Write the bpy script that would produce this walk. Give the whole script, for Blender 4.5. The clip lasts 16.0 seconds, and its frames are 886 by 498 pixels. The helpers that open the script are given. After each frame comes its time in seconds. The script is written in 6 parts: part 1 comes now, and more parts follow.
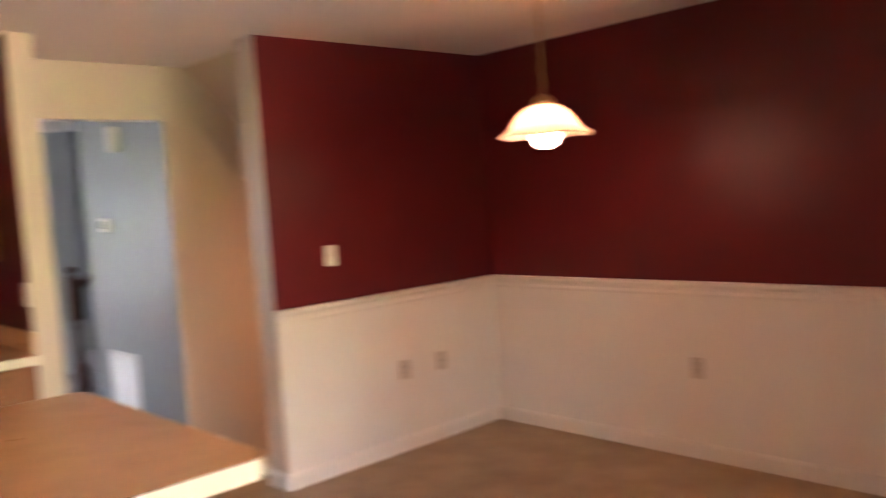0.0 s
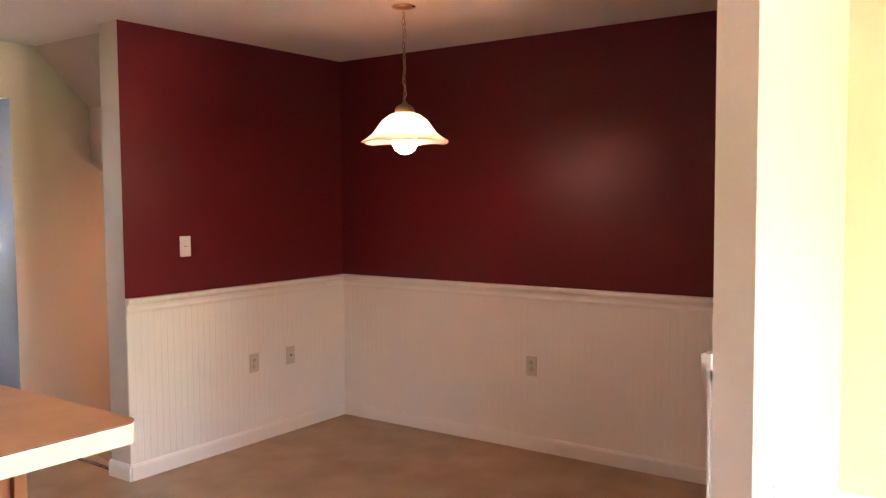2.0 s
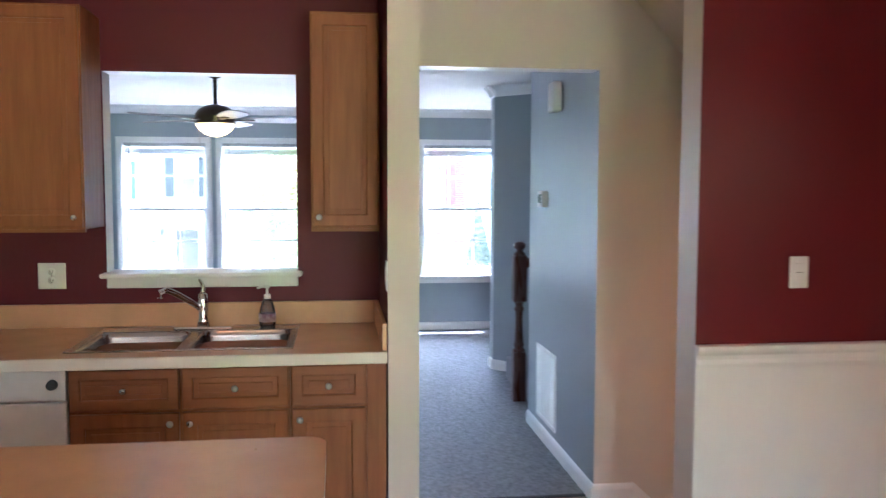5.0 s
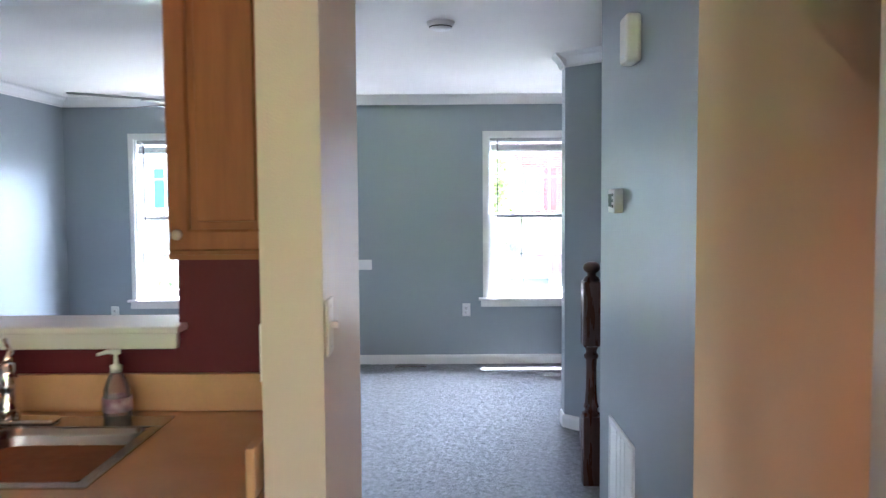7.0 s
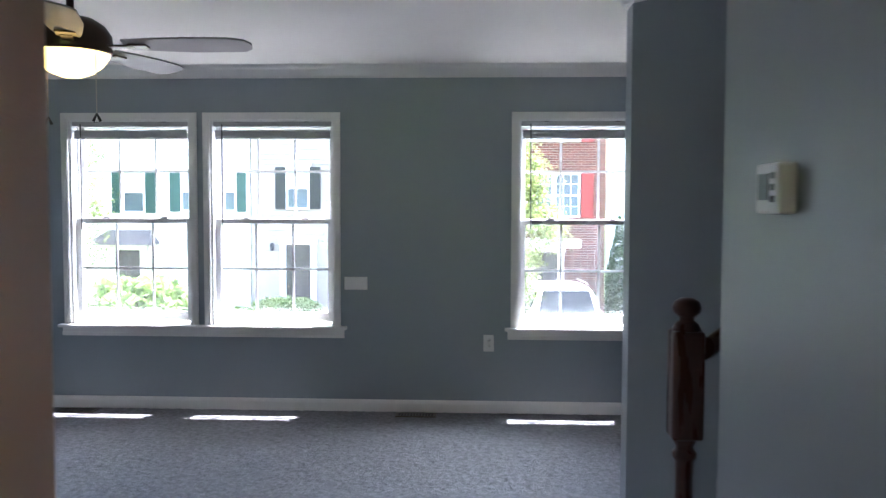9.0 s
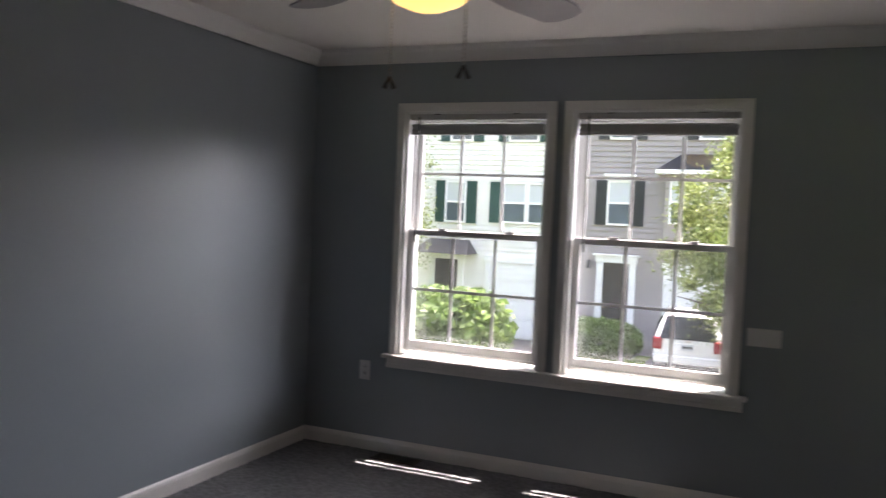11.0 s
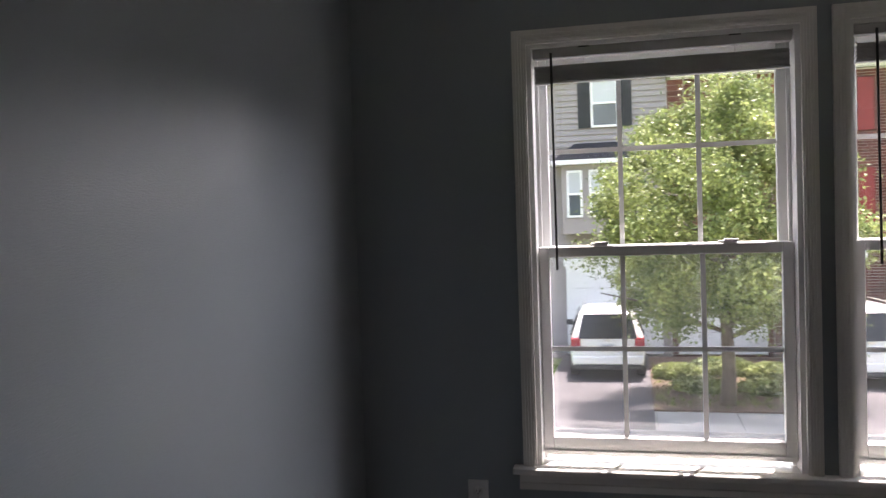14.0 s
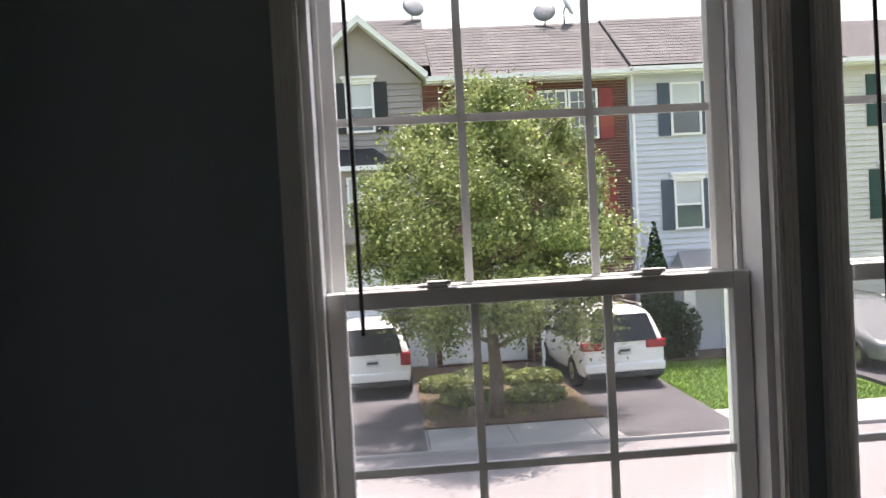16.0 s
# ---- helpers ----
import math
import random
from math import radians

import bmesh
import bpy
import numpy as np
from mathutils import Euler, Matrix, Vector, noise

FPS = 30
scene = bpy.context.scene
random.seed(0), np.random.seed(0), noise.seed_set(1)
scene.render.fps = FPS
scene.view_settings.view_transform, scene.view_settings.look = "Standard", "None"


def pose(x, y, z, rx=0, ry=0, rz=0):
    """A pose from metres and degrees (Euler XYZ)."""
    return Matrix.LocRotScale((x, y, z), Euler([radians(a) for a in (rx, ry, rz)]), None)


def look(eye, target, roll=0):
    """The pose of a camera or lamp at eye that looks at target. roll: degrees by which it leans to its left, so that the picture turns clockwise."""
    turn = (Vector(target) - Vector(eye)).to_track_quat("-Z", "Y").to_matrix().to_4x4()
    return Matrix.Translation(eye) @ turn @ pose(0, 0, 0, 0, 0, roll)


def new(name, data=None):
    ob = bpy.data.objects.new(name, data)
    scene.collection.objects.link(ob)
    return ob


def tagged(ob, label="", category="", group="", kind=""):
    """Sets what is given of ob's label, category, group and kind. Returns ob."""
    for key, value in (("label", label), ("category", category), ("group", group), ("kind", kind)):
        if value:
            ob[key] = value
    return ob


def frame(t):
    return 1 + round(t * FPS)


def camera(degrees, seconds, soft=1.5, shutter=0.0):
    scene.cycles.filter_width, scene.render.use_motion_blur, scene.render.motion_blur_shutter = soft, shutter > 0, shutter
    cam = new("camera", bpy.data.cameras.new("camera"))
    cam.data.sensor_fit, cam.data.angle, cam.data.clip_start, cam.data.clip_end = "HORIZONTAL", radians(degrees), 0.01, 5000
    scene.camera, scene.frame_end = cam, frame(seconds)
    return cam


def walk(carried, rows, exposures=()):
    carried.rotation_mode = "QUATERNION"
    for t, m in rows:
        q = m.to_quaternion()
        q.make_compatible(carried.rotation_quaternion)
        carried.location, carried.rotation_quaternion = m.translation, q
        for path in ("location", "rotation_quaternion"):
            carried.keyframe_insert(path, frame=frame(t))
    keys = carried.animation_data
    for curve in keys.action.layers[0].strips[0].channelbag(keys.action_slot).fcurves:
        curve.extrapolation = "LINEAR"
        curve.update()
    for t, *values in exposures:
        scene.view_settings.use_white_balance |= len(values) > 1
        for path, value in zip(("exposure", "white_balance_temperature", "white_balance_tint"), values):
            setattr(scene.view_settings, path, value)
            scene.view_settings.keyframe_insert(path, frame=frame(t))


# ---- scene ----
cam = camera(56.5, 16.0, soft=1.3, shutter=0.5)
PATH = [
    (0, (-4.03, -3.8, 1.548), (-2.658, -2.351, 1.414), -3.9),
    (0.1, (-3.972, -3.804, 1.553), (-2.502, -2.456, 1.402), -3.3),
    (0.2, (-4.015, -3.775, 1.554), (-2.458, -2.531, 1.397), -2.6),
    (0.5, (-4.072, -3.798, 1.576), (-2.46, -2.623, 1.428), -0.9),
    (1, (-4.138, -3.811, 1.566), (-2.515, -2.652, 1.422), -0.5),
    (1.5, (-4.208, -3.883, 1.502), (-2.586, -2.72, 1.373), -0.6),
    (2, (-4.243, -3.89, 1.504), (-2.619, -2.729, 1.381), -0.4),
    (2.5, (-4.222, -3.816, 1.504), (-2.669, -2.563, 1.37), 0.4),
    (3, (-3.985, -3.67, 1.503), (-2.675, -2.166, 1.37), 0.6),
    (3.5, (-3.673, -3.545, 1.501), (-2.587, -1.872, 1.362), 0.2),
    (4, (-3.41, -3.377, 1.519), (-2.571, -1.567, 1.374), 0.6),
    (4.1, (-3.36, -3.298, 1.524), (-2.596, -1.457, 1.375), 0.7),
    (4.5, (-3.174, -3.103, 1.516), (-2.639, -1.182, 1.368), 0.5),
    (4.7, (-3.092, -2.994, 1.537), (-2.687, -1.041, 1.388), 0.4),
    (6.8, (-2.422, -1.371, 1.512), (-2.435, 0.625, 1.385), -0.3),
    (7, (-2.408, -1.213, 1.507), (-2.421, 0.783, 1.381), -0.4),
    (7.5, (-2.299, -0.744, 1.499), (-2.332, 1.252, 1.376), -0.4),
    (8, (-2.259, -0.336, 1.483), (-2.308, 1.66, 1.368), -0.2),
    (8.2, (-2.258, -0.189, 1.477), (-2.311, 1.807, 1.364), -0.2),
    (10.3, (-2.654, 1.436, 1.432), (-3.151, 3.371, 1.348), 2.1),
    (10.5, (-2.745, 1.548, 1.438), (-3.361, 3.449, 1.352), 2.4),
    (11, (-3.021, 1.77, 1.457), (-3.821, 3.601, 1.369), 2.5),
    (11.5, (-3.32, 1.976, 1.459), (-4.229, 3.756, 1.37), 1.7),
    (12, (-3.689, 2.207, 1.447), (-4.633, 3.968, 1.368), 0.8),
    (12.5, (-4.036, 2.441, 1.446), (-4.936, 4.226, 1.372), -0.6),
    (13, (-4.345, 2.752, 1.436), (-5.095, 4.605, 1.367), -1.5),
    (13.5, (-4.629, 3.025, 1.441), (-5.234, 4.93, 1.377), -1.6),
    (14, (-4.853, 3.326, 1.458), (-5.305, 5.273, 1.388), -1.9),
    (14.5, (-5.019, 3.72, 1.474), (-5.319, 5.696, 1.404), -2.6),
    (15, (-5.103, 4.069, 1.487), (-5.232, 6.064, 1.412), -3.3),
    (15.5, (-5.091, 4.355, 1.477), (-5.05, 6.353, 1.401), -4.4),
    (16, (-5.056, 4.611, 1.483), (-4.921, 6.605, 1.411), -3.1),
]
EXPOSURES = [(0, 5.5, 6450, 31), (2.5, 5.6, 5700, 29), (3.5, 5.65, 5300, 25), (4.5, 5.35, 4950, 19), (6.8, 5.1, 5350, 18), (8.2, 4.75, 5150, 16), (10.3, 2.4, 6650, 24),
             (12, 2.25, 6600, 24), (13.5, 2.1, 6600, 24), (14.5, 2.0, 6700, 24), (15.2, 1.85, 6650, 23), (16, 1.35, 6600, 21)]
walk(cam, [(t, look(eye, target, roll)) for t, eye, target, roll in PATH], EXPOSURES)

# ---- world, sun ----
SUN_TO = Vector((0.11, 0.23, 1.0)).normalized()
world = bpy.data.worlds.new("sky")
scene.world = world
world.use_nodes = True
wn = world.node_tree
sky = wn.nodes.new("ShaderNodeTexSky")
sky.sky_type = "NISHITA"
sky.sun_disc = False
sky.sun_elevation = math.asin(SUN_TO.z)
sky.sun_rotation = math.atan2(SUN_TO.x, SUN_TO.y)
sky.dust_density = 4.0
sky.air_density = 2.0
wn.links.new(sky.outputs[0], wn.nodes["Background"].inputs[0])
wn.nodes["Background"].inputs[1].default_value = 0.15
sun = new("sun", bpy.data.lights.new("sun", "SUN"))
sun.data.energy = 5.0
sun.data.angle = radians(0.53)
sun.data.color = (1.0, 0.95, 0.87)
sun.matrix_world = look(SUN_TO * 40, (0, 0, 0))

# added area lamp standing in for daylight from behind the start of the walk
for bx, bw in ((-1.5, 1.75),):
    day = new("back_fill_lamp", bpy.data.lights.new("back_fill_lamp", "AREA"))
    day.data.shape = "RECTANGLE"
    day.data.size, day.data.size_y = bw, 1.95
    day.data.energy = 0.12
    day.data.color = (1.0, 0.95, 0.88)
    day.matrix_world = look((bx, -6.44, 1.06), (bx, 0, 1.06))

# added area lamp outside, out of view, brightening the left wall through the windows
front_fill = new("front_fill_lamp", bpy.data.lights.new("front_fill_lamp", "AREA"))
front_fill.data.shape = "RECTANGLE"
front_fill.data.size, front_fill.data.size_y = 8.0, 2.0
front_fill.data.energy = 215.0
front_fill.data.color = (0.93, 0.97, 1.0)
front_fill.matrix_world = look((0.6, 8.4, 3.3), (-4.6, 5.9, 1.3))


# ---- materials ----
def mat(name, a, b=None, rough=0.6, metal=0.0, scale=6.0, bump=0.0, bscale=60.0, coords="pos", spec=0.5, stretch=(1, 1, 1),
        rand=0.0, fine=0.0, island=False, coat=0.0):
    """Two colours mixed by noise at two scales, with fine relief."""
    m = bpy.data.materials.new(name)
    m.use_nodes = True
    nt = m.node_tree
    N, L = nt.nodes, nt.links
    p = N["Principled BSDF"]
    p.inputs["Roughness"].default_value = rough
    p.inputs["Metallic"].default_value = metal
    p.inputs["Specular IOR Level"].default_value = spec
    p.inputs["Coat Weight"].default_value = coat
    b = b or tuple(c * 0.86 for c in a)
    if coords == "pos":
        src = N.new("ShaderNodeNewGeometry").outputs["Position"]
    else:
        src = N.new("ShaderNodeTexCoord").outputs["Object"]
    mp = N.new("ShaderNodeMapping")
    mp.inputs["Scale"].default_value = stretch
    L.new(src, mp.inputs[0])
    n1 = N.new("ShaderNodeTexNoise")
    n1.inputs["Scale"].default_value = scale
    n1.inputs["Detail"].default_value = 5
    L.new(mp.outputs[0], n1.inputs["Vector"])
    rmp = N.new("ShaderNodeMapRange")
    rmp.inputs[1].default_value, rmp.inputs[2].default_value = 0.3, 0.7
    L.new(n1.outputs[0], rmp.inputs[0])
    mix = N.new("ShaderNodeMix")
    mix.data_type = "RGBA"
    mix.inputs[6].default_value = (*a, 1)
    mix.inputs[7].default_value = (*b, 1)
    L.new(rmp.outputs[0], mix.inputs[0])
    col = mix.outputs[2]
    n2 = N.new("ShaderNodeTexNoise")
    n2.inputs["Scale"].default_value = bscale
    n2.inputs["Detail"].default_value = 3
    L.new(mp.outputs[0], n2.inputs["Vector"])
    if fine or rand:
        hs = N.new("ShaderNodeHueSaturation")
        L.new(col, hs.inputs["Color"])
        add = N.new("ShaderNodeMath")
        add.operation = "MULTIPLY_ADD"
        add.inputs[1].default_value = fine * 2
        add.inputs[2].default_value = 1 - fine
        L.new(n2.outputs[0], add.inputs[0])
        val = add.outputs[0]
        if rand:
            r = N.new("ShaderNodeNewGeometry").outputs["Random Per Island"] if island else N.new("ShaderNodeObjectInfo").outputs["Random"]
            m2 = N.new("ShaderNodeMath")
            m2.operation = "MULTIPLY_ADD"
            m2.inputs[1].default_value = rand * 2
            m2.inputs[2].default_value = 1 - rand
            L.new(r, m2.inputs[0])
            m3 = N.new("ShaderNodeMath")
            m3.operation = "MULTIPLY"
            L.new(m2.outputs[0], m3.inputs[0])
            L.new(val, m3.inputs[1])
            val = m3.outputs[0]
        L.new(val, hs.inputs["Value"])
        col = hs.outputs[0]
    L.new(col, p.inputs["Base Color"])
    rr = N.new("ShaderNodeMapRange")
    rr.inputs[3].default_value, rr.inputs[4].default_value = max(0.02, rough - 0.06), min(1, rough + 0.06)
    L.new(n1.outputs[0], rr.inputs[0])
    L.new(rr.outputs[0], p.inputs["Roughness"])
    if bump:
        bp = N.new("ShaderNodeBump")
        bp.inputs["Strength"].default_value = 1.0
        bp.inputs["Distance"].default_value = bump
        L.new(n2.outputs[0], bp.inputs["Height"])
        L.new(bp.outputs[0], p.inputs["Normal"])
    return m


def glow(name, color, strength):
    m = bpy.data.materials.new(name)
    m.use_nodes = True
    p = m.node_tree.nodes["Principled BSDF"]
    p.inputs["Base Color"].default_value = (*color, 1)
    p.inputs["Emission Color"].default_value = (*color, 1)
    p.inputs["Emission Strength"].default_value = strength
    return m


def glass_mat(name, tint=(1, 1, 1), haze=0.0):
    m = bpy.data.materials.new(name)
    m.use_nodes = True
    nt = m.node_tree
    N, L = nt.nodes, nt.links
    N.remove(N["Principled BSDF"])
    tr, gl, mx, fr = (N.new("ShaderNode" + k) for k in ("BsdfTransparent", "BsdfGlossy", "MixShader", "Fresnel"))
    tr.inputs[0].default_value = (*tint, 1)
    gl.inputs["Roughness"].default_value = 0.02
    fr.inputs[0].default_value = 1.45
    L.new(fr.outputs[0], mx.inputs[0])
    L.new(tr.outputs[0], mx.inputs[1])
    L.new(gl.outputs[0], mx.inputs[2])
    out = mx.outputs[0]
    if haze:
        df, m2 = N.new("ShaderNodeBsdfDiffuse"), N.new("ShaderNodeMixShader")
        df.inputs[0].default_value = (0.6, 0.62, 0.62, 1)
        m2.inputs[0].default_value = haze
        L.new(out, m2.inputs[1])
        L.new(df.outputs[0], m2.inputs[2])
        out = m2.outputs[0]
    L.new(out, N["Material Output"].inputs[0])
    return m


def shade_mat(name, color, through_amount=0.6):
    """Frosted lamp glass that lets light through."""
    m = bpy.data.materials.new(name)
    m.use_nodes = True
    nt = m.node_tree
    N, L = nt.nodes, nt.links
    p = N["Principled BSDF"]
    p.inputs["Base Color"].default_value = (*color, 1)
    p.inputs["Roughness"].default_value = 0.25
    tl, mx = N.new("ShaderNodeBsdfTranslucent"), N.new("ShaderNodeMixShader")
    tl.inputs[0].default_value = (*color, 1)
    mx.inputs[0].default_value = through_amount
    L.new(p.outputs[0], mx.inputs[1])
    L.new(tl.outputs[0], mx.inputs[2])
    L.new(mx.outputs[0], N["Material Output"].inputs[0])
    return m


M_RED = mat("red_satin_paint", (0.135, 0.013, 0.016), (0.115, 0.011, 0.013), spec=0.35, rough=0.3, scale=1.5, bump=0.0012, bscale=220)
M_KRED = mat("plum_red_paint", (0.115, 0.013, 0.021), (0.10, 0.011, 0.018), spec=0.25, rough=0.45, scale=1.5, bump=0.001, bscale=220)
M_BEIGE = mat("beige_paint", (0.62, 0.54, 0.45), (0.59, 0.515, 0.43), rough=0.4, scale=1.2, bump=0.0008, bscale=240)
M_YELLOW = mat("warm_yellow_paint", (0.78, 0.62, 0.42), (0.75, 0.595, 0.40), rough=0.5, scale=1.2, bump=0.0008, bscale=240)
M_BLUE = mat("grey_blue_paint", (0.29, 0.33, 0.352), (0.275, 0.315, 0.336), rough=0.36, scale=1.1, bump=0.0008, bscale=240)
M_CEIL = mat("ceiling_paint", (0.80, 0.77, 0.72), (0.77, 0.74, 0.69), rough=0.8, scale=2, bump=0.001, bscale=160)
M_TRIM = mat("white_trim_paint", (0.80, 0.79, 0.76), (0.76, 0.75, 0.72), rough=0.32, scale=3, bump=0.0004, bscale=120)
M_WAIN = mat("white_wainscot_paint", (0.82, 0.785, 0.72), (0.79, 0.755, 0.69), rough=0.4, scale=2.5, bump=0.0006, bscale=150)
M_VINYL = mat("tan_vinyl_floor", (0.40, 0.27, 0.155), (0.27, 0.17, 0.09), rough=0.38, scale=3.2, bump=0.0006, bscale=90, fine=0.08)
M_CARPET = mat("grey_carpet_pile", (0.34, 0.345, 0.355), (0.215, 0.22, 0.228), rough=0.95, scale=38, bump=0.009, bscale=210, fine=0.22, spec=0.1)
M_MAPLE = mat("maple_wood", (0.31, 0.112, 0.038), (0.235, 0.082, 0.028), spec=0.3, rough=0.45, scale=5, coords="obj", stretch=(6, 6, 0.6), bump=0.0006, bscale=30, fine=0.06)
M_MAPLE_H = mat("maple_wood_crosswise", (0.31, 0.112, 0.038), (0.235, 0.082, 0.028), spec=0.3, rough=0.45, scale=5, coords="obj", stretch=(0.6, 6, 6), bump=0.0006, bscale=30, fine=0.06)
M_LAM = mat("tan_laminate", (0.64, 0.385, 0.195), (0.57, 0.335, 0.165), rough=0.3, scale=9, bump=0.0002, bscale=140, fine=0.05)
M_LAMEDGE = mat("cream_laminate_edge", (0.72, 0.66, 0.55), (0.68, 0.62, 0.51), rough=0.35, scale=6, bump=0.0003, bscale=100)
M_STEEL = mat("brushed_steel", (0.44, 0.43, 0.42), (0.41, 0.40, 0.39), rough=0.24, metal=1.0, scale=8, stretch=(0.5, 8, 8), bump=0.0002, bscale=80)
M_CHROME = mat("chrome", (0.8, 0.8, 0.8), (0.76, 0.76, 0.76), rough=0.08, metal=1.0)
M_NICKEL = mat("satin_nickel", (0.62, 0.58, 0.52), (0.55, 0.51, 0.46), rough=0.28, metal=1.0)
M_PLASTIC = mat("ivory_plastic", (0.78, 0.74, 0.66), (0.74, 0.70, 0.62), rough=0.35, scale=20)
M_WPLASTIC = mat("white_plastic", (0.80, 0.80, 0.78), (0.76, 0.76, 0.74), rough=0.35, scale=20)
M_SLOT = mat("dark_slot", (0.03, 0.03, 0.03), (0.02, 0.02, 0.02), rough=0.6)
M_LCD = mat("grey_display", (0.22, 0.26, 0.24), (0.2, 0.24, 0.22), rough=0.15)
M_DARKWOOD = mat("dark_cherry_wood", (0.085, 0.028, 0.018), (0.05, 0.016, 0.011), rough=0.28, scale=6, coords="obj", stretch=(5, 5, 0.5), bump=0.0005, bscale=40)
M_BRASS = mat("aged_brass", (0.55, 0.40, 0.22), (0.45, 0.31, 0.16), rough=0.3, metal=1.0)
M_BLADE = mat("grey_fan_blade", (0.36, 0.34, 0.33), (0.30, 0.285, 0.28), rough=0.45, scale=5, coords="obj")
M_BLIND = mat("grey_vinyl_slats", (0.50, 0.50, 0.50), (0.45, 0.45, 0.45), rough=0.5, scale=12)
M_CORD = mat("dark_cord", (0.05, 0.05, 0.05), (0.035, 0.035, 0.035), rough=0.6)
M_VINYLWIN = mat("white_vinyl_frame", (0.82, 0.82, 0.81), (0.78, 0.78, 0.77), rough=0.35, scale=5)
M_GLASS = glass_mat("window_glass")
def thin_vinyl(m, share):
    """Lets some light through the thin white plastic."""
    nt = m.node_tree
    tl, mx = nt.nodes.new("ShaderNodeBsdfTranslucent"), nt.nodes.new("ShaderNodeMixShader")
    p = nt.nodes["Principled BSDF"]
    nt.links.new(p.inputs["Base Color"].links[0].from_socket, tl.inputs[0])
    mx.inputs[0].default_value = share
    nt.links.new(p.outputs[0], mx.inputs[1])
    nt.links.new(tl.outputs[0], mx.inputs[2])
    nt.links.new(mx.outputs[0], nt.nodes["Material Output"].inputs[0])
    return m


M_GRILLE = thin_vinyl(mat("thin_white_vinyl", (0.82, 0.82, 0.81), (0.78, 0.78, 0.77), rough=0.35, scale=5), 0.16)
M_ALMOND = mat("almond_plastic", (0.60, 0.54, 0.45), (0.56, 0.50, 0.42), rough=0.35, scale=20)
M_SCREEN = glass_mat("insect_screen_mesh", (1, 1, 1), haze=0.04)
M_BULB = glow("lit_bulb", (1.0, 0.56, 0.32), 1.8)
M_FANGLOBE = glow("lit_amber_globe", (1.0, 0.66, 0.18), 0.36)
M_SHADE = shade_mat("frosted_alabaster_glass", (0.95, 0.86, 0.74))
M_DIFF = glow("lit_ceiling_diffuser", (1.0, 0.47, 0.2), 0.32)
M_SOAP = glass_mat("clear_plastic", (0.85, 0.78, 0.84), haze=0.18)


# ---- building helpers ----
def box(bm, x0, x1, y0, y1, z0, z1, slot=0, bevel=0.0):
    vs = [bm.verts.new((x, y, z)) for x in (x0, x1) for y in (y0, y1) for z in (z0, z1)]
    fs = [bm.faces.new([vs[i] for i in f]) for f in ((0, 1, 3, 2), (4, 6, 7, 5), (0, 4, 5, 1), (2, 3, 7, 6), (0, 2, 6, 4), (1, 5, 7, 3))]
    for f in fs:
        f.material_index = slot
    if bevel:
        es = list({e for f in fs for e in f.edges})
        bmesh.ops.bevel(bm, geom=es, offset=bevel, segments=2, affect="EDGES", profile=0.5)
    return fs


def lathe(bm, profile, seg=32, cx=0.0, cy=0.0, slot=0, smooth=True):
    """Turns (radius, z) pairs round the z axis."""
    rings = []
    for r, z in profile:
        if r < 1e-5:
            rings.append([bm.verts.new((cx, cy, z))])
        else:
            rings.append([bm.verts.new((cx + r * math.cos(2 * math.pi * i / seg), cy + r * math.sin(2 * math.pi * i / seg), z)) for i in range(seg)])
    for a, b in zip(rings, rings[1:]):
        for i in range(seg):
            j = (i + 1) % seg
            vs = [a[i % len(a)], a[j % len(a)], b[j % len(b)], b[i % len(b)]]
            vs = list(dict.fromkeys(vs))
            if len(vs) > 2:
                f = bm.faces.new(vs)
                f.smooth, f.material_index = smooth, slot


def tube(bm, pts, r, seg=10, slot=0, closed=False):
    """A round bar along points; r is one radius or one a point."""
    pts = [Vector(p) for p in pts]
    rs = r if isinstance(r, (list, tuple)) else [r] * len(pts)
    rings = []
    up = Vector((0.13, 0.27, 1)).normalized()
    for i, p in enumerate(pts):
        if closed:
            d = pts[(i + 1) % len(pts)] - pts[i - 1]
        else:
            d = pts[min(i + 1, len(pts) - 1)] - pts[max(i - 1, 0)]
        d.normalize()
        u = d.cross(up if abs(d.dot(up)) < 0.95 else Vector((1, 0, 0))).normalized()
        v = d.cross(u)
        rings.append([bm.verts.new(p + rs[i] * (math.cos(2 * math.pi * k / seg) * u + math.sin(2 * math.pi * k / seg) * v)) for k in range(seg)])
    pairs = list(zip(rings, rings[1:])) + ([(rings[-1], rings[0])] if closed else [])
    for a, b in pairs:
        for k in range(seg):
            f = bm.faces.new((a[k], a[(k + 1) % seg], b[(k + 1) % seg], b[k]))
            f.smooth, f.material_index = True, slot
    if not closed:
        bm.faces.new(rings[0][::-1]).material_index = slot
        bm.faces.new(rings[-1]).material_index = slot


def mesh_of(name, bm, mats):
    bmesh.ops.recalc_face_normals(bm, faces=bm.faces)
    me = bpy.data.meshes.new(name)
    bm.to_mesh(me)
    bm.free()
    for m in mats if isinstance(mats, (list, tuple)) else [mats]:
        me.materials.append(m)
    return me


def part(name, bm, material, parent, label=""):
    ob = new(name, mesh_of(name, bm, material))
    ob.parent = parent
    return tagged(ob, label)


def thing(name, loc, label, category, group="", rz=0.0):
    ob = new(name)
    ob.empty_display_size = 0.05
    ob.matrix_basis = pose(*loc, 0, 0, rz)
    return tagged(ob, label, category, group)


def fixed(name, bm, material, label="", category=""):
    """A piece of the setting."""
    return tagged(new(name, mesh_of(name, bm, material)), label, category, kind="structure")


